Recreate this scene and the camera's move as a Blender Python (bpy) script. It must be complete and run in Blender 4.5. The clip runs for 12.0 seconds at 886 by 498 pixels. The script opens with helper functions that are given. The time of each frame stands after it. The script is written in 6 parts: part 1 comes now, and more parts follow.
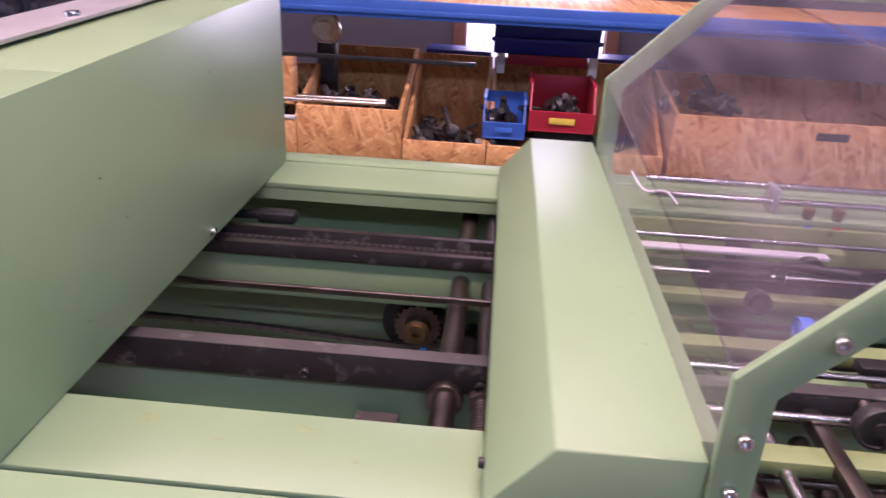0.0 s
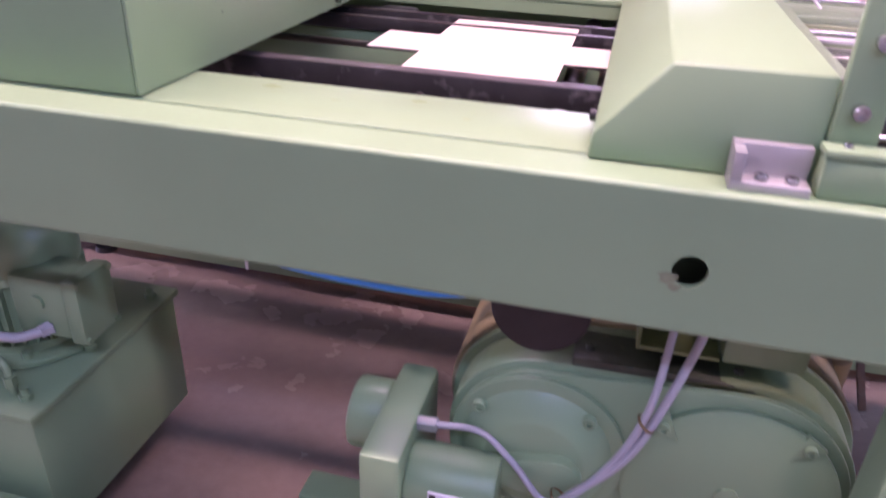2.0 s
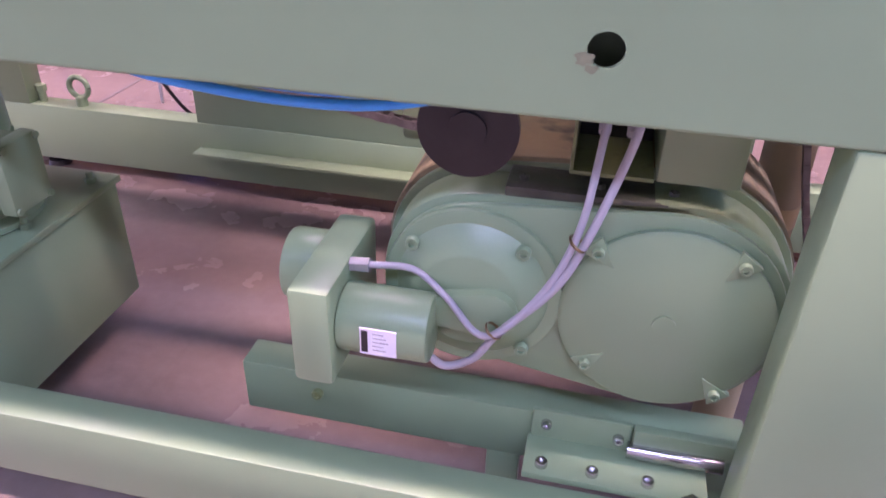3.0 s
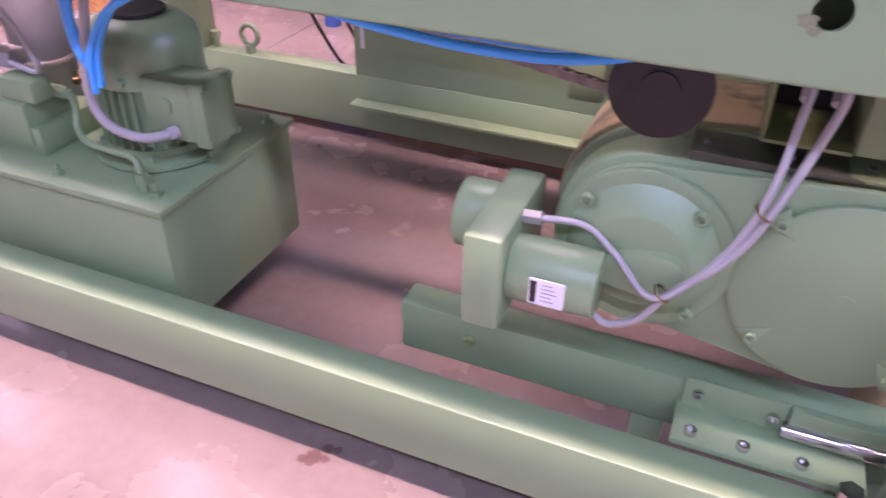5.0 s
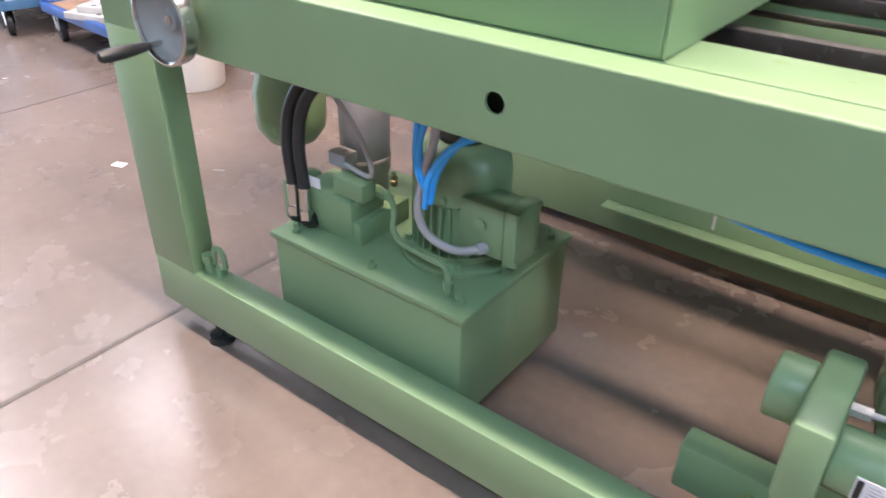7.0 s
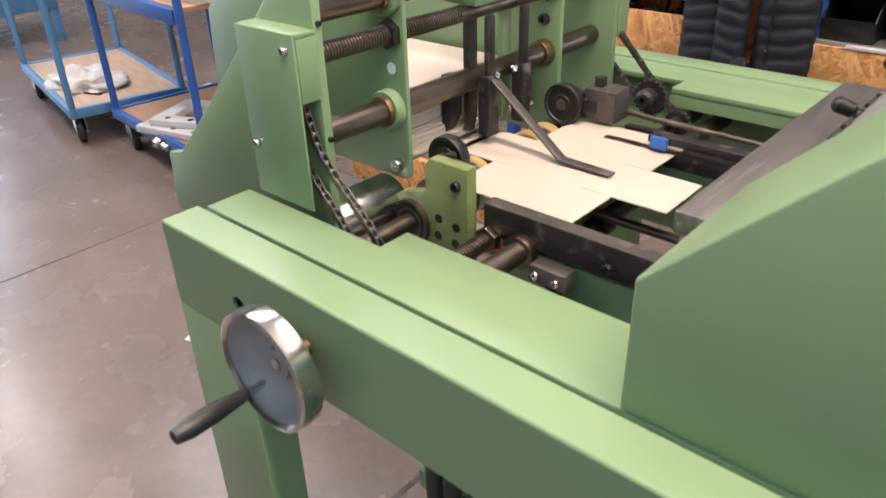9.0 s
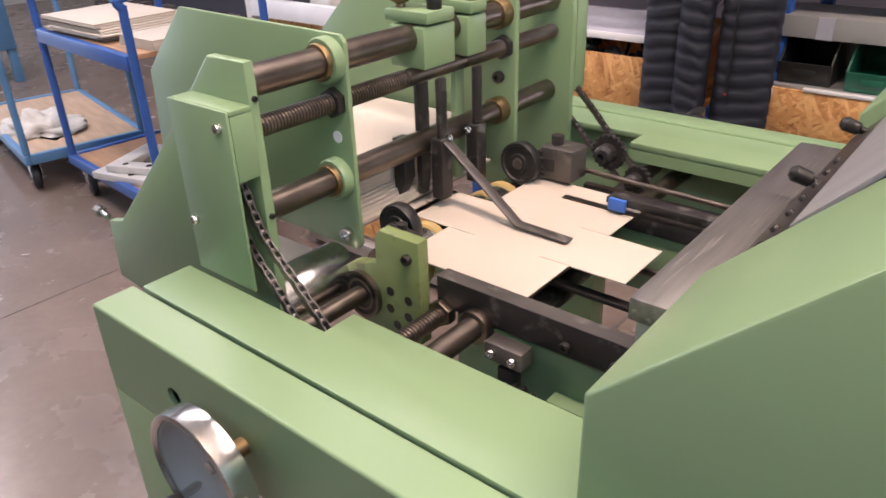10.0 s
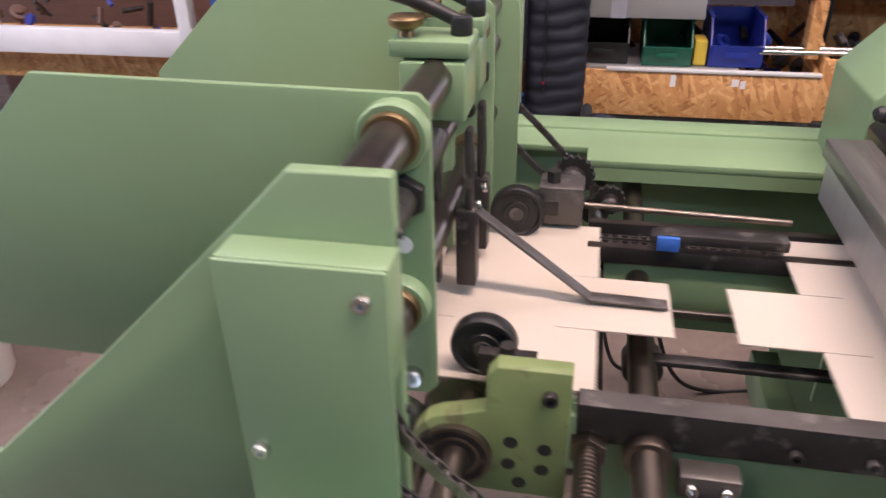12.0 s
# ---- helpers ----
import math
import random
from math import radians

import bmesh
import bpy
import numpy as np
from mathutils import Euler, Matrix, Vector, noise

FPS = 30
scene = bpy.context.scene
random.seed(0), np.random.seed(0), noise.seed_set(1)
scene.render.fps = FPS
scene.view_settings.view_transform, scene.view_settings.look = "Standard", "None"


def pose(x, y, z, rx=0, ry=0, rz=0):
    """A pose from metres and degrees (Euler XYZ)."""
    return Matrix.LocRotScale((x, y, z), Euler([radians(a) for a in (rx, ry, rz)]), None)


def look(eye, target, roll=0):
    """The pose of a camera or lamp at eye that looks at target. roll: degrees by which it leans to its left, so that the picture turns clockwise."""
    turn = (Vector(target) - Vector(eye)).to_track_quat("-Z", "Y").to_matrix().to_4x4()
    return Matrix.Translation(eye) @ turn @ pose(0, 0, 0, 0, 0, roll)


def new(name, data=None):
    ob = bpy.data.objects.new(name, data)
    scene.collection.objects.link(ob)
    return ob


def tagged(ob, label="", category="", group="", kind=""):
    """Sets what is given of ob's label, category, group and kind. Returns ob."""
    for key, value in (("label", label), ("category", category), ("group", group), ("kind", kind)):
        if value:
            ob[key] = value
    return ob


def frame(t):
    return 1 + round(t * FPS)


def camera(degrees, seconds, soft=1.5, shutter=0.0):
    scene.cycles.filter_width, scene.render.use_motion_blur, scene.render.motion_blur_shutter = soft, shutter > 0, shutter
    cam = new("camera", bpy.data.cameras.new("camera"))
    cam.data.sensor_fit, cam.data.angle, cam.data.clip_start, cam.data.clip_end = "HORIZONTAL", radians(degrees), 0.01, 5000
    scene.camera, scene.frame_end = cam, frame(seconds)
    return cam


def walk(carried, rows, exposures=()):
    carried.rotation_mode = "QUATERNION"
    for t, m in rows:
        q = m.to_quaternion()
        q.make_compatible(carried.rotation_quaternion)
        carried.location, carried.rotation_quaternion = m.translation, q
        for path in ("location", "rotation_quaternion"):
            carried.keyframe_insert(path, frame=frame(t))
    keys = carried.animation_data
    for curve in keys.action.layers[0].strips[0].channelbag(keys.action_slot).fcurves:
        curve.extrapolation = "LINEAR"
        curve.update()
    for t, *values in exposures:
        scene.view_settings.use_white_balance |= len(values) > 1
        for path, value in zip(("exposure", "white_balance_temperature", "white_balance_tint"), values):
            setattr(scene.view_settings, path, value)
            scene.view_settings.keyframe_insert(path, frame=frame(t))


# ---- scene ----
cam = camera(61.8, 12.0, shutter=0.4)
PATH = [
    (0, (-0.024, 0.112, 1.426), (-0.145, 1.935, 0.612), 2.8),
    (0.5, (-0.058, 0.098, 1.428), (-0.34, 1.907, 0.623), 2.2),
    (1, (-0.075, 0.07, 1.366), (-0.471, 1.852, 0.55), 1.8),
    (1.5, (-0.045, 0.029, 1.254), (-0.541, 1.758, 0.379), 1.3),
    (2, (0.008, -0.02, 1.15), (-0.392, 1.698, 0.206), 2.4),
    (2.5, (0.075, -0.037, 1.043), (-0.316, 1.666, 0.07), 2.3),
    (2.7, (0.083, -0.043, 1.026), (-0.268, 1.65, 0.022), 1.8),
    (4.3, (0.111, -0.052, 0.977), (-0.276, 1.531, -0.183), 1.8),
    (4.5, (0.098, -0.062, 0.983), (-0.346, 1.511, -0.17), 1.5),
    (5, (0.03, -0.099, 1.006), (-0.592, 1.427, -0.128), 0.9),
    (5.5, (-0.028, -0.136, 1.038), (-0.791, 1.347, -0.064), 1.3),
    (6, (-0.066, -0.154, 1.052), (-0.951, 1.285, -0.019), 1.5),
    (6.5, (-0.101, -0.163, 1.093), (-1.084, 1.232, 0.05), 1.3),
    (7, (-0.174, -0.205, 1.174), (-1.202, 1.157, 0.131), 1.0),
    (7.5, (-0.328, -0.177, 1.233), (-1.393, 1.164, 0.201), 0.8),
    (7.7, (-0.408, -0.135, 1.257), (-1.491, 1.184, 0.215), 0.3),
    (9.3, (-0.788, 0.234, 1.38), (-1.977, 1.518, 0.413), -2.0),
    (9.5, (-0.791, 0.251, 1.389), (-1.981, 1.547, 0.438), -2.2),
    (10, (-0.787, 0.266, 1.399), (-1.93, 1.622, 0.475), -1.9),
    (10.5, (-0.822, 0.272, 1.395), (-1.865, 1.715, 0.484), -1.6),
    (11, (-0.936, 0.279, 1.387), (-1.774, 1.842, 0.462), -0.8),
    (11.5, (-1.154, 0.296, 1.384), (-1.787, 1.944, 0.444), -1.1),
    (12, (-1.398, 0.363, 1.391), (-1.755, 2.071, 0.414), -1.2),
]
EXPOSURES = [(0, 0.05, 5950, 56), (1.0, 0.18, 5850, 66), (1.5, 0.32, 5800, 68), (2.0, 0.6, 5800, 70), (2.5, 1.06, 5800, 70), (4.4, 1.3, 5950, 71), (5.5, 1.28, 6050, 63), (6.5, 0.9, 6050, 38), (7.5, 0.9, 5950, 10), (9.5, 0.02, 6300, 22), (11.0, 0.02, 6250, 26), (12.0, -0.02, 6000, 28)]
walk(cam, [(t, look(eye, target, roll)) for t, eye, target, roll in PATH], EXPOSURES)

# ---- light ----
world = bpy.data.worlds.new("hall_world")
scene.world = world
world.use_nodes = True
wn = world.node_tree.nodes
sky = wn.new("ShaderNodeTexSky")
sky.sky_type, sky.sun_disc = "NISHITA", False
sky.sun_elevation, sky.sun_rotation = radians(38), radians(200)
world.node_tree.links.new(sky.outputs[0], wn["Background"].inputs[0])
wn["Background"].inputs[1].default_value = 0.1


def area_lamp(name, m, sx, sy, watts, colour):
    data = bpy.data.lights.new(name, "AREA")
    data.shape, data.size, data.size_y, data.energy, data.color = "RECTANGLE", sx, sy, watts, colour
    ob = new(name, data)
    ob.matrix_world = m
    return ob


# rows of ceiling lamps, out of view: the warm row hangs over the machine's front; bluish ones are added fill for cool
# daylight; and daylight at an unseen gate and the window
LAMPS = ((-4.7, 0.55, 95, 0.92), (-0.1, 0.55, 172, 0.56), (4.5, 0.55, 90, 0.97), (-4.5, -2.0, 16, 0.97), (0.7, -2.0, 60, 0.97), (4.6, -2.0, 38, 0.97), (-0.5, 2.4, 40, 0.70), (-4.7, 2.4, 52, 0.94), (-8.7, 1.4, 55, 0.95))
for lx, ly, w, c in LAMPS:
    area_lamp("overhead_light", pose(lx, ly, 3.86), 3.2, 0.2, w, (1.0, 0.5 + c / 2, c) if c < 0.96 else (0.46, 0.79, 1.0))
area_lamp("gate_daylight", look((-10.6, 0.6, 1.9), (0, 0.6, 0.6)), 4.0, 3.2, 185, (0.70, 0.86, 1.0))
area_lamp("window_daylight", look((0.12, 3.72, 1.15), (0.12, 0, 0.9)), 0.62, 0.7, 10, (0.93, 0.97, 1.0))


# ---- materials ----
def material(name, colour, rough=0.5, metal=0.0, vary=0.15, scale=6.0, fine=120.0, bump=0.05, second=None, amount=0.0, stretch=(1, 1, 1), spec=0.5, coat=0.0):
    """Principled surface with blotches and grain at two scales; second: a colour that shows in patches (wear, stains)."""
    m = bpy.data.materials.new(name)
    m.use_nodes = True
    nt = m.node_tree
    n, l = nt.nodes, nt.links
    p = n["Principled BSDF"]
    p.inputs["Metallic"].default_value = metal
    p.inputs["Specular IOR Level"].default_value = spec
    p.inputs["Coat Weight"].default_value = coat
    tc, mp = n.new("ShaderNodeTexCoord"), n.new("ShaderNodeMapping")
    mp.inputs["Scale"].default_value = stretch
    l.new(tc.outputs["Object"], mp.inputs["Vector"])
    big, small = n.new("ShaderNodeTexNoise"), n.new("ShaderNodeTexNoise")
    for t, s, d in ((big, scale, 5), (small, fine, 3)):
        t.inputs["Scale"].default_value, t.inputs["Detail"].default_value = s, d
        l.new(mp.outputs[0], t.inputs["Vector"])
    ramp = n.new("ShaderNodeMapRange")
    ramp.inputs["To Min"].default_value, ramp.inputs["To Max"].default_value = 1 - vary, 1 + vary
    ramp.inputs["From Min"].default_value, ramp.inputs["From Max"].default_value = 0.25, 0.75
    l.new(big.outputs[0], ramp.inputs["Value"])
    mul = n.new("ShaderNodeMix")
    mul.data_type, mul.blend_type = "RGBA", "MULTIPLY"
    mul.inputs["Factor"].default_value = 1
    mul.inputs["A"].default_value = (*colour, 1)
    l.new(ramp.outputs[0], mul.inputs["B"])
    out = mul.outputs["Result"]
    if second:
        patch, r2, mix = n.new("ShaderNodeTexNoise"), n.new("ShaderNodeMapRange"), n.new("ShaderNodeMix")
        patch.inputs["Scale"].default_value, patch.inputs["Detail"].default_value = scale * 1.7, 8
        l.new(mp.outputs[0], patch.inputs["Vector"])
        r2.inputs["From Min"].default_value, r2.inputs["From Max"].default_value = 0.66 - amount * 0.3, 0.74 - amount * 0.2
        l.new(patch.outputs[0], r2.inputs["Value"])
        mix.data_type = "RGBA"
        l.new(r2.outputs[0], mix.inputs["Factor"])
        l.new(out, mix.inputs["A"])
        mix.inputs["B"].default_value = (*second, 1)
        out = mix.outputs["Result"]
    l.new(out, p.inputs["Base Color"])
    rr = n.new("ShaderNodeMapRange")
    rr.inputs["To Min"].default_value, rr.inputs["To Max"].default_value = max(0.03, rough - 0.08), min(1, rough + 0.1)
    l.new(big.outputs[0], rr.inputs["Value"])
    l.new(rr.outputs[0], p.inputs["Roughness"])
    if bump:
        b = n.new("ShaderNodeBump")
        b.inputs["Strength"].default_value, b.inputs["Distance"].default_value = bump, 0.004
        l.new(small.outputs[0], b.inputs["Height"])
        l.new(b.outputs[0], p.inputs["Normal"])
    return m


GREEN = material("green_machine_paint", (0.193, 0.287, 0.152), 0.34, spec=0.45, vary=0.06, scale=4, fine=260, bump=0.035)
GREEN_OLD = material("green_paint_oily", (0.17, 0.22, 0.085), 0.4, vary=0.18, scale=14, fine=200, bump=0.06, second=(0.10, 0.10, 0.045), amount=0.2)
STEEL = material("bright_steel", (0.55, 0.54, 0.52), 0.22, 1.0, vary=0.15, scale=20, fine=300, bump=0.02)
ROD = material("worn_steel_rod", (0.19, 0.16, 0.135), 0.36, 1.0, vary=0.3, scale=18, fine=200, bump=0.03)
BRASS = material("bronze", (0.25, 0.175, 0.09), 0.42, 1.0, vary=0.25, scale=30, fine=200, bump=0.04)
DARK = material("oily_dark_steel", (0.045, 0.041, 0.04), 0.42, 0.55, vary=0.3, scale=16, fine=150, bump=0.1, second=(0.15, 0.14, 0.13), amount=0.3)
WORN = material("worn_black_steel", (0.11, 0.10, 0.095), 0.42, 0.6, vary=0.3, scale=12, fine=150, bump=0.06, second=(0.2, 0.185, 0.17), amount=0.2, stretch=(1, 1.6, 1))
BARSTEEL = material("worn_black_bar", (0.20, 0.19, 0.18), 0.36, 0.65, vary=0.3, scale=10, fine=140, bump=0.06, second=(0.34, 0.32, 0.30), amount=0.25, stretch=(9, 0.5, 9))
DARKGREEN = material("black_green", (0.062, 0.078, 0.052), 0.32, vary=0.35, scale=22, fine=160, bump=0.08, second=(0.15, 0.15, 0.09), amount=0.2)
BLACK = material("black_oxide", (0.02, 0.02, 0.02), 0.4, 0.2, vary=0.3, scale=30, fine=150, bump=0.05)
CHAIN = material("oily_chain_steel", (0.17, 0.155, 0.145), 0.33, 0.85, vary=0.3, scale=60, fine=200, bump=0.03)
DUST = material("dusty_painted_top", (0.24, 0.205, 0.11), 0.7, vary=0.3, scale=9, fine=120, bump=0.06, second=(0.07, 0.07, 0.045), amount=0.35)
RUBBER = material("black_rubber", (0.018, 0.018, 0.02), 0.5, vary=0.2, scale=30, bump=0.05)
CARD = material("greyboard", (0.48, 0.425, 0.36), 0.8, vary=0.05, scale=5, fine=180, bump=0.04)
GREYPLATE = material("brushed_grey_plate", (0.36, 0.35, 0.34), 0.42, 0.5, vary=0.15, scale=6, fine=160, bump=0.05, stretch=(1, 6, 1))
GREYPAINT = material("grey_enamel", (0.36, 0.36, 0.41), 0.35, vary=0.1, scale=20, bump=0.02)
BLUEPAINT = material("blue_paint", (0.025, 0.09, 0.33), 0.4, vary=0.12, scale=10, bump=0.04, second=(0.12, 0.12, 0.14), amount=0.05)
BLUEPLASTIC = material("blue_plastic", (0.04, 0.14, 0.50), 0.4, vary=0.08, scale=12, bump=0.02)
BLUEDARK = material("dark_blue_plastic", (0.018, 0.035, 0.26), 0.4, vary=0.1, scale=12, bump=0.02)
BLUEHOSE = material("blue_hose", (0.03, 0.36, 0.92), 0.3, vary=0.05, scale=20, bump=0.0)
REDPLASTIC = material("red_plastic", (0.42, 0.025, 0.04), 0.4, vary=0.08, scale=12, bump=0.02)
GREENPLASTIC = material("green_plastic", (0.01, 0.10, 0.06), 0.4, vary=0.08, scale=12, bump=0.02)
YELLOW = material("yellow_plastic", (0.62, 0.45, 0.05), 0.45, vary=0.1, scale=12, bump=0.02)
BELTSTREAK = material("tan_belt_and_streak", (0.42, 0.30, 0.12), 0.55, vary=0.15, scale=14, bump=0.05)
DISHALU = material("satin_aluminium", (0.29, 0.28, 0.27), 0.58, 0.1, vary=0.12, scale=20, fine=180, bump=0.05)
PALEALU = material("pale_machined_aluminium", (0.58, 0.57, 0.55), 0.5, 0.15, vary=0.08, scale=12, fine=180, bump=0.05)
JOINT = material("joint_filler", (0.10, 0.082, 0.07), 0.8, vary=0.3, scale=30, bump=0.1)
GREYCABLE = material("grey_cable", (0.35, 0.33, 0.335), 0.45, vary=0.08, scale=20, bump=0.0)
WHITE = material("white_plastic", (0.72, 0.71, 0.70), 0.45, vary=0.06, scale=8, bump=0.03)
CASTALU = material("cast_aluminium", (0.40, 0.39, 0.375), 0.42, 0.6, vary=0.15, scale=20, fine=180, bump=0.08)
WOOD = material("plywood", (0.34, 0.19, 0.10), 0.6, vary=0.25, scale=5, fine=80, bump=0.06, stretch=(1, 7, 1))
BROWN = material("brown_wood_frame", (0.12, 0.055, 0.035), 0.5, vary=0.2, scale=8, bump=0.05, stretch=(1, 1, 6))
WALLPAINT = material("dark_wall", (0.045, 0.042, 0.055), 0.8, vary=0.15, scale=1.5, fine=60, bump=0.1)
WALLLIGHT = material("light_hall_wall", (0.55, 0.54, 0.52), 0.8, vary=0.1, scale=1.2, fine=60, bump=0.1)
JACKET = material("navy_nylon", (0.008, 0.009, 0.016), 0.62, vary=0.2, scale=25, fine=300, bump=0.04)
TANCOLUMN = material("olive_tan_column", (0.30, 0.235, 0.12), 0.7, vary=0.15, scale=6, bump=0.05)
RAG = material("cloth_rag", (0.5, 0.47, 0.43), 0.9, vary=0.2, scale=20, bump=0.3)
LABEL = material("label_plate", (0.75, 0.72, 0.74), 0.4, vary=0.05, scale=30, bump=0.0)
RUST = material("scrap_parts", (0.05, 0.042, 0.04), 0.45, 0.6, vary=0.5, scale=40, bump=0.2)
LAMPWHITE = material("lamp_housing", (0.8, 0.8, 0.8), 0.5, vary=0.03, bump=0.0)


def glow(name, colour, strength):
    m = bpy.data.materials.new(name)
    m.use_nodes = True
    p = m.node_tree.nodes["Principled BSDF"]
    p.inputs["Emission Color"].default_value, p.inputs["Emission Strength"].default_value = (*colour, 1), strength
    return m


TUBE = glow("tube_glow", (1.0, 0.96, 0.92), 6)
DAY = glow("daylight_backdrop", (0.9, 0.95, 1.0), 1.1)


def osb_material():
    """Strand board: long flat chips laid in three directions, each in its own tone, with fine grain and dark gaps."""
    m = bpy.data.materials.new("strand_board")
    m.use_nodes = True
    n, l = m.node_tree.nodes, m.node_tree.links
    p = n["Principled BSDF"]
    tc = n.new("ShaderNodeTexCoord")
    warp, add, sc = n.new("ShaderNodeTexNoise"), n.new("ShaderNodeVectorMath"), n.new("ShaderNodeVectorMath")
    warp.inputs["Scale"].default_value = 14
    sc.operation = "SCALE"
    sc.inputs["Scale"].default_value = 0.012
    l.new(tc.outputs["Object"], warp.inputs["Vector"])
    l.new(warp.outputs["Color"], sc.inputs[0])
    l.new(tc.outputs["Object"], add.inputs[0])
    l.new(sc.outputs[0], add.inputs[1])
    tone, edge = [], []
    for turn, st in ((0.45, (17, 3, 85)), (-0.6, (20, 3, 95)), (1.25, (15, 3, 70))):
        mp, v, sep = n.new("ShaderNodeMapping"), n.new("ShaderNodeTexVoronoi"), n.new("ShaderNodeSeparateColor")
        mp.vector_type = "TEXTURE"
        mp.inputs["Scale"].default_value = tuple(1 / q for q in st)
        mp.inputs["Rotation"].default_value = (0, turn, 0)
        v.inputs["Scale"].default_value = 1
        l.new(add.outputs[0], mp.inputs["Vector"])
        l.new(mp.outputs[0], v.inputs["Vector"])
        l.new(v.outputs["Color"], sep.inputs[0])
        tone.append(sep.outputs[0])
        edge.append(sep.outputs[1])
    out, top = tone[0], edge[0]
    for k in (1, 2):
        over, mix = n.new("ShaderNodeMath"), n.new("ShaderNodeMix")
        over.operation = "GREATER_THAN"
        over.inputs[1].default_value = 0.52
        l.new(edge[k], over.inputs[0])
        l.new(over.outputs[0], mix.inputs["Factor"])
        l.new(out, mix.inputs["A"])
        l.new(tone[k], mix.inputs["B"])
        out = mix.outputs["Result"]
    grain, gm2 = n.new("ShaderNodeTexNoise"), n.new("ShaderNodeMix")
    grain.inputs["Scale"].default_value, grain.inputs["Detail"].default_value = 60, 6
    l.new(tc.outputs["Object"], grain.inputs["Vector"])
    gm2.inputs["Factor"].default_value = 0.38
    l.new(out, gm2.inputs["A"])
    l.new(grain.outputs[0], gm2.inputs["B"])
    ramp = n.new("ShaderNodeValToRGB")
    e = ramp.color_ramp.elements
    e[0].position, e[0].color = 0.12, (0.27, 0.105, 0.032, 1)
    e[1].position, e[1].color = 0.88, (0.72, 0.43, 0.19, 1)
    mid = e.new(0.32)
    mid.color = (0.50, 0.235, 0.075, 1)
    mid = e.new(0.65)
    mid.color = (0.60, 0.315, 0.115, 1)
    l.new(gm2.outputs["Result"], ramp.inputs[0])
    l.new(ramp.outputs[0], p.inputs["Base Color"])
    p.inputs["Roughness"].default_value = 0.6
    b = n.new("ShaderNodeBump")
    b.inputs["Strength"].default_value, b.inputs["Distance"].default_value = 0.35, 0.002
    l.new(out, b.inputs["Height"])
    l.new(b.outputs[0], p.inputs["Normal"])
    return m


OSB = osb_material()


def concrete_material():
    """Polished workshop floor: soft grey-brown clouds, scuffed darker patches, fine specks, sealed."""
    m = bpy.data.materials.new("polished_concrete")
    m.use_nodes = True
    n, l = m.node_tree.nodes, m.node_tree.links
    p = n["Principled BSDF"]
    tc = n.new("ShaderNodeTexCoord")

    def cloud(scale, detail, rough, lo, hi, to_lo, to_hi):
        t, r = n.new("ShaderNodeTexNoise"), n.new("ShaderNodeMapRange")
        t.inputs["Scale"].default_value, t.inputs["Detail"].default_value, t.inputs["Roughness"].default_value = scale, detail, rough
        l.new(tc.outputs["Object"], t.inputs["Vector"])
        r.inputs["From Min"].default_value, r.inputs["From Max"].default_value = lo, hi
        r.inputs["To Min"].default_value, r.inputs["To Max"].default_value = to_lo, to_hi
        l.new(t.outputs[0], r.inputs["Value"])
        return r.outputs[0]

    broad = cloud(1.6, 5, 0.55, 0.15, 0.85, 0.72, 1.25)
    scuff = cloud(7.0, 8, 0.6, 0.1, 0.9, 0.84, 1.12)
    speck = cloud(32, 5, 0.6, 0.1, 0.9, 0.86, 1.12)
    out = None
    for k, f in enumerate((broad, scuff, speck)):
        mul = n.new("ShaderNodeMix")
        mul.data_type, mul.blend_type = "RGBA", "MULTIPLY"
        mul.inputs["Factor"].default_value = 1
        if out:
            l.new(out, mul.inputs["A"])
        else:
            mul.inputs["A"].default_value = (0.188, 0.144, 0.120, 1)
        l.new(f, mul.inputs["B"])
        out = mul.outputs["Result"]
    l.new(out, p.inputs["Base Color"])
    l.new(cloud(4.0, 6, 0.55, 0.1, 0.9, 0.18, 0.34), p.inputs["Roughness"])
    bp = n.new("ShaderNodeBump")
    bp.inputs["Strength"].default_value, bp.inputs["Distance"].default_value = 0.02, 0.002
    l.new(cloud(90, 4, 0.6, 0.2, 0.8, 0.0, 1.0), bp.inputs["Height"])
    l.new(bp.outputs[0], p.inputs["Normal"])
    return m


CONCRETE = concrete_material()


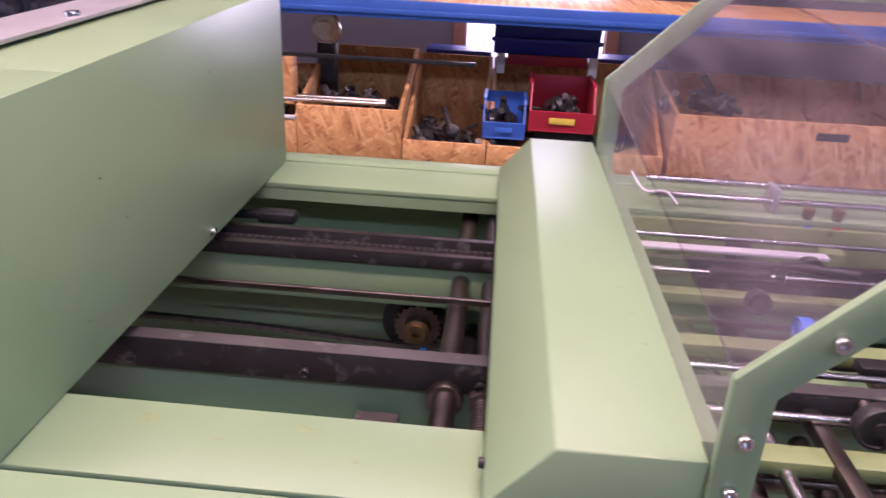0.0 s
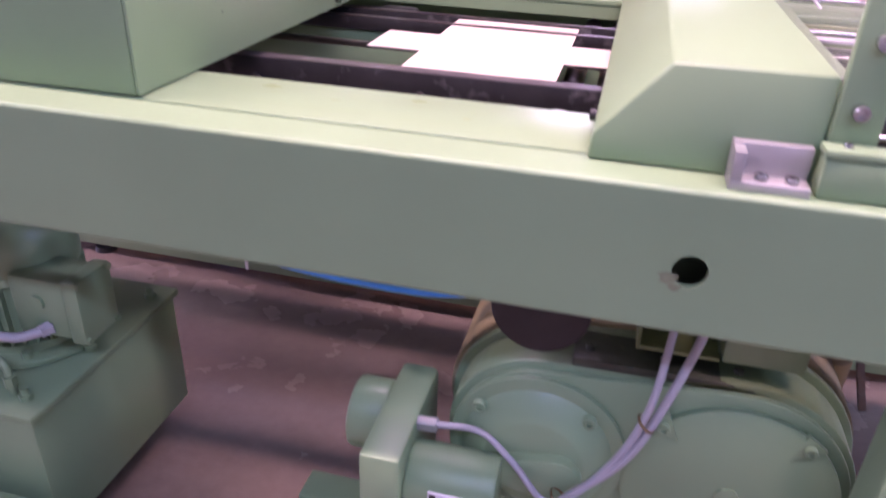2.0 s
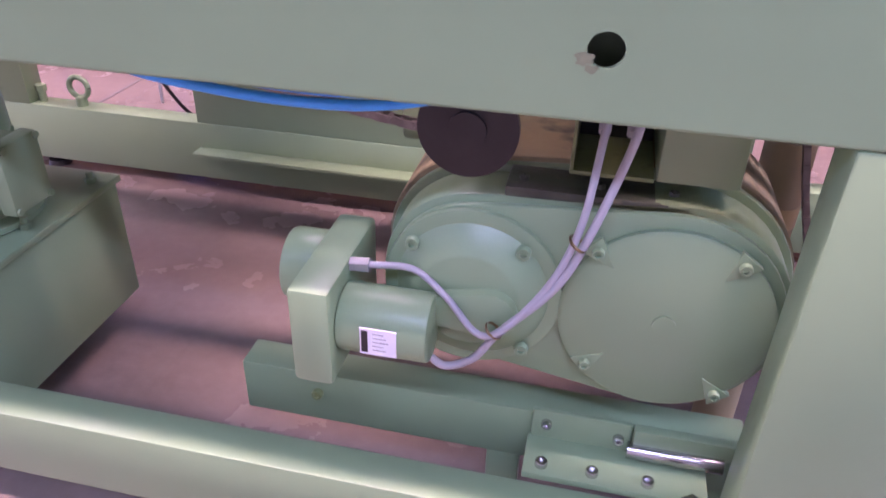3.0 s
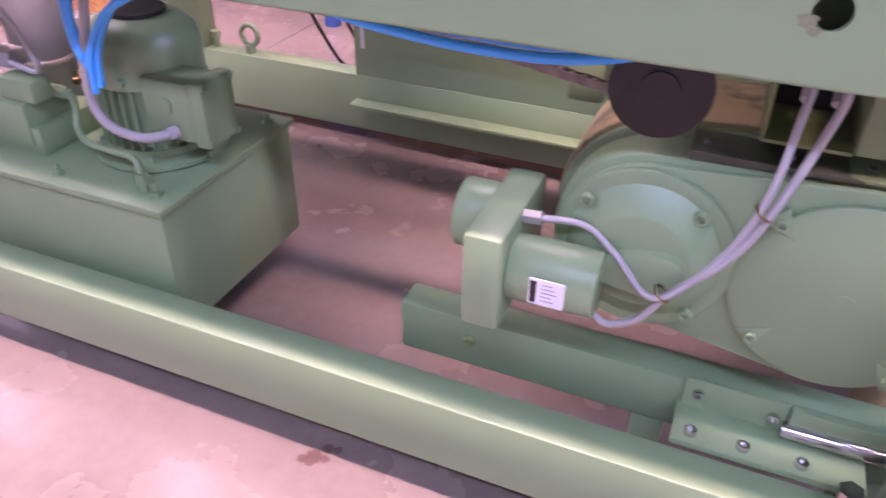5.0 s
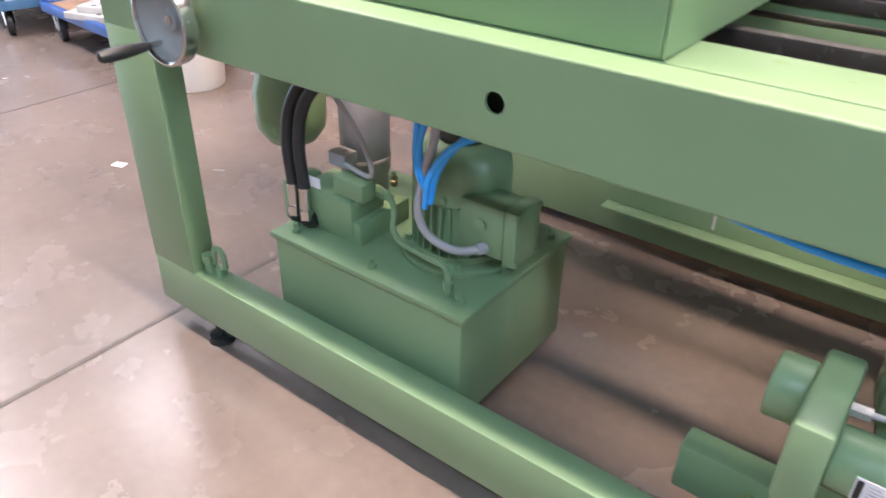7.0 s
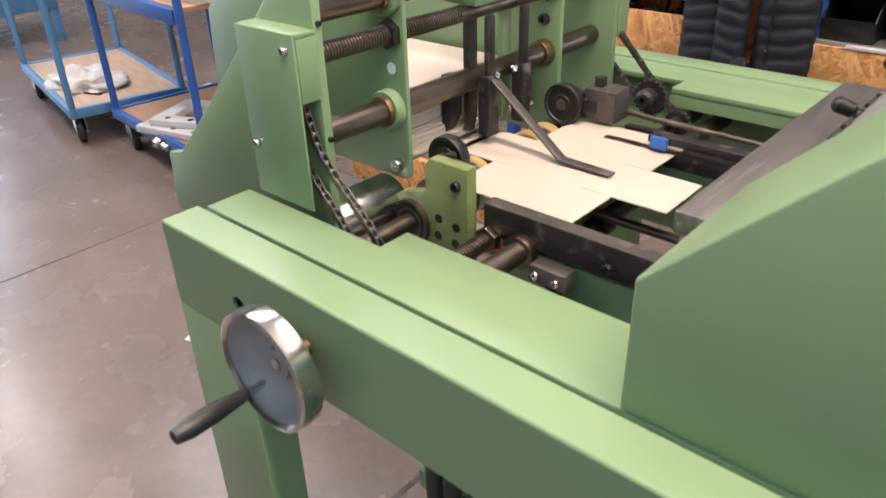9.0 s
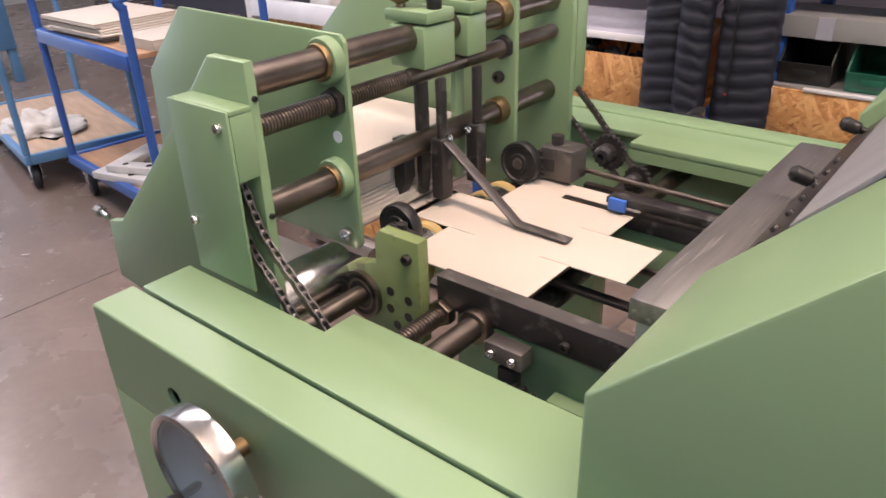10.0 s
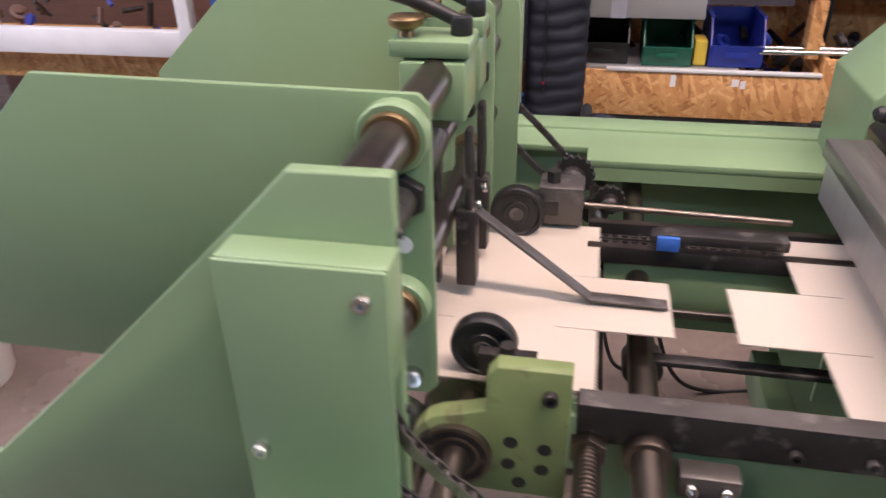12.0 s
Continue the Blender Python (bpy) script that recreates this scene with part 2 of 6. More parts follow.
def acrylic_material():
    """Clear sheet with a gloss; a thin uneven pale film paints in hazy reflected light."""
    m = bpy.data.materials.new("clear_acrylic")
    m.use_nodes = True
    n, l = m.node_tree.nodes, m.node_tree.links
    tr, gl, df, mx, mx2 = n.new("ShaderNodeBsdfTransparent"), n.new("ShaderNodeBsdfGlossy"), n.new("ShaderNodeBsdfDiffuse"), n.new("ShaderNodeMixShader"), n.new("ShaderNodeMixShader")
    tr.inputs[0].default_value = (0.90, 0.87, 0.91, 1)
    gl.inputs["Roughness"].default_value = 0.12
    df.inputs[0].default_value = (0.62, 0.58, 0.62, 1)
    tc, mp, no, mr = n.new("ShaderNodeTexCoord"), n.new("ShaderNodeMapping"), n.new("ShaderNodeTexNoise"), n.new("ShaderNodeMapRange")
    mp.inputs["Scale"].default_value = (9, 1.2, 4)
    mp.inputs["Rotation"].default_value = (0.2, 0.3, 0.5)
    no.inputs["Scale"].default_value, no.inputs["Detail"].default_value = 2.0, 8
    mr.inputs["From Min"].default_value, mr.inputs["From Max"].default_value = 0.35, 0.72
    mr.inputs["To Min"].default_value, mr.inputs["To Max"].default_value = 0.015, 0.075
    l.new(tc.outputs["Object"], mp.inputs["Vector"])
    l.new(mp.outputs[0], no.inputs["Vector"])
    l.new(no.outputs[0], mr.inputs["Value"])
    l.new(mr.outputs[0], mx.inputs[0])
    l.new(tr.outputs[0], mx.inputs[1])
    l.new(df.outputs[0], mx.inputs[2])
    mx2.inputs[0].default_value = 0.11
    l.new(mx.outputs[0], mx2.inputs[1])
    l.new(gl.outputs[0], mx2.inputs[2])
    l.new(mx2.outputs[0], n["Material Output"].inputs[0])
    return m


ACRYLIC = acrylic_material()

# ---- mesh helpers ----
BASE = {}
PLACE = [Matrix.Identity(4)]  # where the things that follow are set down


def thing(name, at, label, category, group=""):
    ob = new(name)
    at = PLACE[0] @ Vector(at)
    ob.location = at
    ob.empty_display_size = 0.05
    BASE[ob.name] = at
    return tagged(ob, label, category, group)


def part(name, bm, mat, parent=None, label="", sharp=40):
    """One mesh object, built in world coordinates, under a thing or under one of its parts."""
    base = BASE[parent.name] if parent else Vector((0, 0, 0))
    bmesh.ops.transform(bm, matrix=Matrix.Translation(-base) @ PLACE[0], verts=bm.verts)
    bmesh.ops.recalc_face_normals(bm, faces=bm.faces)
    for f in bm.faces:  # plane faces between bevels stay plane, curved ones are shaded round
        f.smooth = not all(e.calc_face_angle(0.0) > 0.37 for e in f.edges if len(e.link_faces) == 2)
    me = bpy.data.meshes.new(name)
    bm.to_mesh(me)
    bm.free()
    me.set_sharp_from_angle(angle=radians(sharp))
    me.materials.append(mat)
    ob = new(name, me)
    if parent:
        ob.parent = parent
        BASE[ob.name] = base
    if label:
        tagged(ob, label)
    return ob


def merge(bm, tmp):
    me = bpy.data.meshes.new("tmp")
    tmp.to_mesh(me)
    tmp.free()
    bm.from_mesh(me)
    bpy.data.meshes.remove(me)
    return bm


def box(x0, x1, y0, y1, z0, z1, bev=0.003, bm=None, seg=2):
    t = bmesh.new()
    bmesh.ops.create_cube(t, size=1, matrix=Matrix.Translation(((x0 + x1) / 2, (y0 + y1) / 2, (z0 + z1) / 2)) @ Matrix.Diagonal((x1 - x0, y1 - y0, z1 - z0, 1)))
    if bev:
        bmesh.ops.bevel(t, geom=t.edges[:], offset=min(bev, 0.45 * min(x1 - x0, y1 - y0, z1 - z0)), segments=seg, affect="EDGES", profile=0.5)
    return merge(bm, t) if bm else t


def prism(outline, lo, hi, axis="y", bev=0.002, bm=None):
    """A plate or solid: an outline (x, z) for axis y, (y, z) for axis x, (x, y) for axis z, drawn from lo to hi."""
    t = bmesh.new()
    put = {"y": lambda a, b, c: (a, c, b), "x": lambda a, b, c: (c, a, b), "z": lambda a, b, c: (a, b, c)}[axis]
    f = t.faces.new([t.verts.new(put(a, b, lo)) for a, b in outline])
    ext = bmesh.ops.extrude_face_region(t, geom=[f])
    vs = [v for v in ext["geom"] if isinstance(v, bmesh.types.BMVert)]
    bmesh.ops.translate(t, verts=vs, vec=Vector(put(0, 0, hi - lo)))
    bmesh.ops.recalc_face_normals(t, faces=t.faces)
    if bev:
        bmesh.ops.bevel(t, geom=t.edges[:], offset=bev, segments=2, affect="EDGES", profile=0.5)
    return merge(bm, t) if bm else t


def cyl(a, b, r, r2=None, seg=28, bm=None, bev=0.0):
    t = bmesh.new()
    a, b = Vector(a), Vector(b)
    d = b - a
    m = Matrix.Translation((a + b) / 2) @ d.to_track_quat("Z", "Y").to_matrix().to_4x4()
    bmesh.ops.create_cone(t, cap_ends=True, segments=seg, radius1=r, radius2=r if r2 is None else r2, depth=d.length, matrix=m)
    if bev:
        bmesh.ops.bevel(t, geom=[e for e in t.edges if any(len(f.verts) > 4 for f in e.link_faces)], offset=bev, segments=2, affect="EDGES", profile=0.5)
    return merge(bm, t) if bm else t


def turned(profile, a, axis, seg=40, bm=None, ring=False):
    """A turned solid: (radius, way along the axis) from a; ring: the profile closes on itself, with no end discs."""
    t = bmesh.new()
    m = Matrix.Translation(a) @ Vector(axis).to_track_quat("Z", "Y").to_matrix().to_4x4()
    rings = []
    for r, h in profile:
        rings.append([t.verts.new(m @ Vector((max(r, 1e-4) * math.cos(2 * math.pi * k / seg), max(r, 1e-4) * math.sin(2 * math.pi * k / seg), h))) for k in range(seg)])
    for p, q in zip(rings, rings[1:] + (rings[:1] if ring else [])):
        for k in range(seg):
            t.faces.new((p[k], p[(k + 1) % seg], q[(k + 1) % seg], q[k]))
    if not ring:
        t.faces.new(rings[0][::-1])
        t.faces.new(rings[-1])
    return merge(bm, t) if bm else t


def spline(points, n=10):
    pts = [Vector(p) for p in points]
    pts = [2 * pts[0] - pts[1], *pts, 2 * pts[-1] - pts[-2]]
    out = []
    for p0, p1, p2, p3 in zip(pts, pts[1:], pts[2:], pts[3:]):
        for k in range(n):
            t = k / n
            out.append(0.5 * (2 * p1 + (p2 - p0) * t + (2 * p0 - 5 * p1 + 4 * p2 - p3) * t * t + (3 * p1 - p0 - 3 * p2 + p3) * t ** 3))
    return out + [pts[-2]]


def tube(points, r, seg=10, n=8, bm=None):
    path = spline(points, n)
    t = bmesh.new()
    rings, up = [], Vector((0.3, 0.2, 1)).normalized()
    for k, p in enumerate(path):
        d = (path[min(k + 1, len(path) - 1)] - path[max(k - 1, 0)]).normalized()
        side = d.cross(up)
        if side.length < 0.05:
            side = d.cross(Vector((1, 0, 0)))
        side.normalize()
        up = side.cross(d).normalized()
        rings.append([t.verts.new(p + r * (math.cos(2 * math.pi * j / seg) * side + math.sin(2 * math.pi * j / seg) * up)) for j in range(seg)])
    for p, q in zip(rings, rings[1:]):
        for j in range(seg):
            t.faces.new((p[j], p[(j + 1) % seg], q[(j + 1) % seg], q[j]))
    t.faces.new(rings[0][::-1])
    t.faces.new(rings[-1])
    return merge(bm, t) if bm else t


def thread(a, b, r, pitch=0.006, depth=0.0022, seg=20):
    """A threaded spindle, as ridges along a bar."""
    L = (Vector(b) - Vector(a)).length
    prof = [(r - depth, 0)]
    k = pitch / 2
    while k < L - pitch:
        prof += [(r, k), (r, k + pitch * 0.3), (r - depth, k + pitch * 0.55), (r - depth, k + pitch * 0.8)]
        k += pitch
    prof.append((r - depth, L))
    return turned(prof, a, Vector(b) - Vector(a), seg)


def socket_screw(at, axis, r, parent, mat=None):
    """A socket head screw with its hexagon hole."""
    a, d = Vector(at), Vector(axis).normalized()
    return part("screw", turned([(r, 0), (r, r * 0.8), (r * 0.9, r), (r * 0.5, r), (r * 0.5, r * 0.5), (0, r * 0.5)], a, d, 12), mat or STEEL, parent)


def ring_wheel(c, axis, r, w, bore, parent, name, mat, label=""):
    c, d = Vector(c), Vector(axis).normalized()
    prof = [(bore, 0), (bore * 1.6, 0), (bore * 1.7, w * 0.12), (r * 0.8, w * 0.12), (r * 0.85, 0), (r * 0.97, 0), (r, w * 0.1), (r, w * 0.9), (r * 0.97, w), (r * 0.85, w), (r * 0.8, w * 0.88), (bore * 1.7, w * 0.88), (bore * 1.6, w), (bore, w)]
    return part(name, turned(prof, c - d * w / 2, d, 40), mat, parent, label)


def chain(points, parent, pitch=0.0127, w=0.005, name="chain", label="oily black roller chain", closed=False):
    """A roller chain along a line of points: side plates and rollers in one run."""
    gaps = [(Vector(q) - Vector(p)).length for p, q in zip(points, points[1:])]
    path = spline(points, max(12, int(max(gaps) / 0.0016)))
    acc, stops = 0.0, [path[0]]
    for p, q in zip(path, path[1:]):
        acc += (q - p).length
        if acc >= pitch:
            stops.append(q.copy())
            acc = 0.0
    bm = bmesh.new()
    for k, (p, q) in enumerate(zip(stops, stops[1:])):
        d = (q - p).normalized()
        side = Vector((0, 1, 0)) - d * d.y
        if side.length < 0.2:
            side = Vector((1, 0, 0)) - d * d.x
        side.normalize()
        up = d.cross(side)
        off = w * (1.0 if k % 2 else 0.72)
        for s in (-1, 1):
            c = (p + q) / 2 + side * off * s
            m = Matrix((d, side, up)).transposed().to_4x4()
            m.translation = c
            bmesh.ops.create_cube(bm, size=1, matrix=m @ Matrix.Diagonal((pitch * 1.4, 0.0018, pitch * 0.72, 1)))
        m = Matrix((up, d, side)).transposed().to_4x4()
        m.translation = p
        bmesh.ops.create_cone(bm, cap_ends=True, segments=8, radius1=pitch * 0.33, radius2=pitch * 0.33, depth=w * 1.9, matrix=m)
    return part(name, bm, CHAIN, parent, label)

# ---- hall ----
tagged(part("floor", box(-11, 6, -6, 5.5, -0.2, 0.0, 0), CONCRETE), "polished grey-brown concrete workshop floor", "floor", kind="structure")
for k, (jx, w) in enumerate(((-1.69, 0.015), (-3.46, 0.008))):
    tagged(part("floor_joint", box(jx - w / 2, jx + w / 2, -6, 5.4, 0.0, 0.0012, 0), JOINT), "dark sealed joint in the concrete floor", "floor joint", kind="structure")
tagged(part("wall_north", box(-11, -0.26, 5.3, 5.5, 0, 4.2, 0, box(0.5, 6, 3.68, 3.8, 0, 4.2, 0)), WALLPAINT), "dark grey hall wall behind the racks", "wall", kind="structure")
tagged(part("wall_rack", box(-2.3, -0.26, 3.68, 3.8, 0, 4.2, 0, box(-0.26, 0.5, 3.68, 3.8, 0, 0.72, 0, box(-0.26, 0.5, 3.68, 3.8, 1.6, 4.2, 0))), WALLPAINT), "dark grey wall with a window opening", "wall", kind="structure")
tagged(part("wall_south", box(-11, 6, -6.2, -6, 0, 4.2, 0), WALLLIGHT), "light painted hall wall", "wall", kind="structure")
tagged(part("wall_east", box(6, 6.2, -6, 5.5, 0, 4.2, 0), WALLLIGHT), "light painted hall wall", "wall", kind="structure")
tagged(part("wall_west", box(-11.2, -11, -6, 5.5, 0, 4.2, 0), WALLLIGHT), "light painted hall wall", "wall", kind="structure")
tagged(part("ceiling", box(-11, 6, -6, 5.5, 4.2, 4.4, 0), WALLLIGHT), "light hall ceiling", "ceiling", kind="structure")
for lx, ly, watts, tone in LAMPS:
    lamp = thing("ceiling_light", (lx, ly, 4.2), "unseen long white light under the hall ceiling, added with each lamp", "ceiling light", "ceiling lights of the hall")
    part("housing", box(lx - 1.65, lx + 1.65, ly - 0.15, ly + 0.15, 3.93, 4.2, 0.01), LAMPWHITE, lamp)
    part("diffuser", box(lx - 1.6, lx + 1.6, ly - 0.12, ly + 0.12, 3.895, 3.928, 0.01), TUBE, lamp)

win = thing("window_1", (0.12, 3.72, 0.72), "bright window with a brown wooden frame", "window")
win["kind"] = "structure"
for x0, x1, z0, z1 in ((-0.26, -0.2, 0.72, 1.6), (0.44, 0.5, 0.72, 1.6), (-0.2, 0.44, 0.72, 0.78), (-0.2, 0.44, 1.54, 1.6)):
    part("window_frame", box(x0, x1, 3.64, 3.74, z0, z1, 0.004), BROWN, win)
part("pane", box(-0.2, 0.44, 3.73, 3.736, 0.78, 1.54, 0), DAY, win, "bright overcast daylight behind the pane")

# ---- machine frame ----
RT = 0.90
frm = thing("feeding_machine", (-0.6, 1.15, 0), "pale green painted steel frame of a board feeding machine", "machine")


holes = [(-0.703, 0.818, 0.0165), (0.094, 0.821, 0.0165), (-1.513, 0.826, 0.014)]


def holed_wall(x0, x1, z0, z1, y0, y1, cuts):
    """A wall plate with true round holes: a square ring of faces round each circle, and plain strips between."""
    bm = bmesh.new()
    cuts = sorted(cuts)
    n = 24
    edges = [x0]
    for cx, cz, r in cuts:
        edges += [cx - 0.05, cx + 0.05]
    edges.append(x1)
    for y in (y0, y1):
        for k in range(0, len(edges) - 1, 2):
            vs = [bm.verts.new(p) for p in ((edges[k], y, z0), (edges[k + 1], y, z0), (edges[k + 1], y, z1), (edges[k], y, z1))]
            bm.faces.new(vs)
        for cx, cz, r in cuts:
            ring, outer = [], []
            for j in range(n):
                a = 2 * math.pi * j / n + math.pi / 4
                c, s = math.cos(a), math.sin(a)
                ring.append(bm.verts.new((cx + r * c, y, cz + r * s)))
                m = max(abs(c), abs(s))
                ex, ez = c / m, s / m
                outer.append(bm.verts.new((cx + 0.05 * ex, y, (z1 - cz) * ez + cz if ez > 0 else cz + (cz - z0) * ez)))
            for j in range(n):
                bm.faces.new((ring[j], ring[(j + 1) % n], outer[(j + 1) % n], outer[j]))
    for cx, cz, r in cuts:
        lo = [bm.verts.new((cx + r * math.cos(2 * math.pi * j / n), y0, cz + r * math.sin(2 * math.pi * j / n))) for j in range(n)]
        hi = [bm.verts.new((cx + r * math.cos(2 * math.pi * j / n), y1, cz + r * math.sin(2 * math.pi * j / n))) for j in range(n)]
        for j in range(n):
            bm.faces.new((lo[j], lo[(j + 1) % n], hi[(j + 1) % n], hi[j]))
    return bm


def front_rail():
    """A box rail with rounded long edges; the front wall carries the holes."""
    r, seg = 0.004, 4
    bm = holed_wall(-1.678, 1.5, 0.753 + r, RT - r, 0.606, 0.612, holes)
    prof = [(0.606, 0.753 + r)] + [(0.606 + r - r * math.cos(a), 0.753 + r - r * math.sin(a)) for a in [math.pi / 2 * k / seg for k in range(1, seg + 1)]] + [(0.667, 0.753), (0.667, RT - 0.003), (0.664, RT)] + [(0.606 + r - r * math.sin(a), RT - r + r * math.cos(a)) for a in [math.pi / 2 * k / seg for k in range(0, seg + 1)]]
    rows = [[bm.verts.new((x, y, z)) for y, z in prof] for x in (-1.678, 1.5)]
    for k in range(len(prof) - 1):
        bm.faces.new((rows[0][k], rows[0][k + 1], rows[1][k + 1], rows[1][k]))
    bm.faces.new(rows[0][::-1])
    bm.faces.new(rows[1])
    bmesh.ops.remove_doubles(bm, verts=bm.verts, dist=1e-5)
    return bm


part("front_rail", front_rail(), GREEN, frm, "pale green hollow rail with round holes")
part("front_top_plate", prism([(-1.668, 0.672), (0.2, 0.672), (0.2, 0.797), (-1.385, 0.797), (-1.385, 0.747), (-1.668, 0.747)], 0.887, RT, "z", 0.0025), GREEN, frm)
part("front_inner_web", box(-1.66, 1.5, 0.70, 0.712, 0.76, 0.887, 0.001), GREEN, frm)
part("back_top_plate", prism([(-1.668, 1.775), (-1.668, 1.63), (-1.395, 1.63), (-1.395, 1.57), (1.5, 1.57), (1.5, 1.775)], 0.886, RT, "z", 0.003), GREEN, frm)
part("back_rail_lip", box(-1.395, 1.5, 1.571, 1.575, 0.862, 0.886, 0), GREEN, frm)
part("back_rail", box(-1.678, 1.5, 1.716, 1.78, 0.753, 0.905, 0.005), GREEN, frm)
part("back_inner_web", box(-1.66, 1.5, 1.66, 1.672, 0.70, 0.886, 0.001), GREEN, frm)
for y0, y1 in ((0.606, 0.668), (1.71, 1.775)):
    part("leg", box(-1.6783, -1.522, y0 - 0.0004, y1, 0.1995, 0.764, 0.001), GREEN, frm)
    part("leg", box(0.317, 0.475, y0, y1, 0.2, 0.753, 0.004), GREEN, frm)
    part("lower_rail", box(-1.678, 1.5, y0, y1, 0.07 if y0 < 1 else 0.03, 0.2, 0.0035), GREEN, frm)
for fx, fy in ((-1.5, 0.637), (0.28, 0.637), (-1.5, 1.742), (0.28, 1.742)):
    part("foot", cyl((fx, fy, 0), (fx, fy, 0.016), 0.034, 0.03, 24, cyl((fx, fy, 0.014), (fx, fy, 0.08), 0.012)), BLACK, frm, "black levelling foot")
    part("levelling_bolt", cyl((fx, fy, 0.2), (fx, fy, 0.232), 0.011, None, 12, cyl((fx, fy, 0.232), (fx, fy, 0.25), 0.016, None, 6)), STEEL if fx > 0 else GREEN, frm)
part("back_panel", box(-0.99, 0.315, 1.712, 1.716, 0.2, 0.753, 0.001), GREEN, frm, "green sheet panel between the back rails")
part("back_ledge", box(-0.99, 0.31, 1.66, 1.71, 0.118, 0.128, 0.001), GREEN, frm)
part("lifting_eye", turned([(0.014, 0), (0.014, 0.02), (0.006, 0.022)], (-1.47, 0.645, 0.2), (0, 0, 1), 16, tube([(-1.49, 0.645, 0.225), (-1.485, 0.645, 0.262), (-1.47, 0.645, 0.272), (-1.455, 0.645, 0.262), (-1.45, 0.645, 0.225)], 0.007)), GREEN, frm)
part("lifting_eye", tube([(-1.37 + 0.03 * math.cos(a), 1.74, 0.255 + 0.03 * math.sin(a)) for a in [2 * math.pi * k / 12 for k in range(13)]], 0.008, bm=cyl((-1.37, 1.74, 0.2), (-1.37, 1.74, 0.225), 0.016)), GREEN, frm)

part("ledge", box(-1.19, 1.0, 0.946, 0.9715, 0.752, 0.760, 0.001), GREEN, frm)
# longitudinal side plates and the guide bars on them
for y0, z0, z1 in ((0.972, 0.70, 0.832), (1.304, 0.775, 0.855), (1.378, 0.70, 0.826)):
    part("side_plate", box(-1.36, 1.2, y0, y0 + 0.010, z0, z1, 0.002), GREEN, frm)
part("deep_plate", box(-1.0, 1.2, 1.404, 1.414, 0.56, 0.80, 0.002), GREEN, frm)
part("guide_bar", box(-1.385, 1.0, 0.958, 0.985, 0.832, 0.88, 0.003), DARK, frm, "black oily guide bar")
for y0, z0 in ((1.298, 0.8555), (1.372, 0.8265)):
    part("guide_bar", box(-1.385, 1.0, y0, y0 + 0.014, z0, 0.88, 0.002), DARK, frm, "black oily guide bar")
part("wear_strip", box(-1.384, 1.0, 0.9585, 0.9845, 0.8802, 0.8812, 0.0), WORN, frm, "bare worn steel top of the guide bar")
for y0 in (1.298, 1.372):
    part("wear_strip", box(-1.384, 1.0, y0 + 0.0005, y0 + 0.0135, 0.8802, 0.8812, 0.0), ROD, frm)
part("chain_bed", box(-1.385, 1.0, 1.3145, 1.3715, 0.83, 0.860, 0.001), DARK, frm)
chain([(-1.38, 1.335, 0.866), (-0.6, 1.335, 0.866), (0.3, 1.335, 0.866)], frm)
chain([(-1.38, 1.352, 0.866), (-0.6, 1.352, 0.866), (0.3, 1.352, 0.866)], frm)
part("centre_rod", box(-1.3, 0.6, 1.171, 1.179, 0.855, 0.866, 0.002), ROD, frm, "bright steel guide strip")
part("cross_strip", box(-1.32, -1.0, 1.10, 1.118, 0.832, 0.84, 0.002), DARK, frm)
for bx in (-0.51, -0.262, -1.171, -1.10, -0.02):
    socket_screw((bx, 0.958, 0.848), (0, -1, 0), 0.0075, frm, DARK)
for bx in (-0.26, -0.75):
    socket_screw((bx, 1.298, 0.867), (0, -1, 0), 0.005, frm, DARK)
chain([(-0.9, 1.34, 0.69), (-0.5, 1.34, 0.685), (-0.147, 1.34, 0.668), (-0.08, 1.34, 0.70), (0.1, 1.34, 0.705)], frm)


def sprocket(c, r, teeth, parent, w=0.012, mat=None):
    bm = bmesh.new()
    pts = []
    for k in range(teeth * 4):
        a = 2 * math.pi * k / (teeth * 4)
        rr = r if k % 4 in (0, 1) else r * 0.9
        pts.append((c[0] + rr * math.cos(a), c[2] + rr * math.sin(a)))
    bm = prism(pts, c[1], c[1] + w, "y", 0.0)
    s = part("sprocket", bm, mat or ROD, parent, "oily toothed chain wheel")
    part("hub", turned([(r * 0.55, 0), (r * 0.55, 0.02), (r * 0.4, 0.024), (r * 0.4, 0.03), (r * 0.18, 0.03), (r * 0.18, 0.02)], (c[0], c[1], c[2]), (0, -1, 0), 28), mat or BRASS, s, "worn hub")
    return s


sprocket((-0.146, 1.335, 0.713), 0.046, 20, frm)
part("hub_plate", cyl((-0.155, 1.352, 0.713), (-0.155, 1.36, 0.713), 0.062), BLACK, frm)
for sx, r, mat in ((-0.068, 0.017, ROD), (-0.016, 0.014, None), (-1.311, 0.017, ROD), (-1.371, 0.014, None)):
    for y0, y1 in ((0.712, 0.95), (0.99, 1.376), (1.42, 1.66)):
        if mat:
            part("shaft", cyl((sx, y0, 0.828), (sx, y1, 0.828), r, None, 24), mat, frm)
        else:
            part("spindle", thread((sx, y0, 0.826), (sx, y1, 0.826), r), ROD, frm, "threaded steel spindle")
    part("nut", cyl((sx, 0.944, 0.827), (sx, 0.962, 0.827), r * 1.5, None, 6 if not mat else 24, bev=0.002), ROD, frm)
    part("bush", cyl((sx, 1.36, 0.805), (sx, 1.377, 0.805), r * 1.45, None, 24, bev=0.002), ROD, frm)
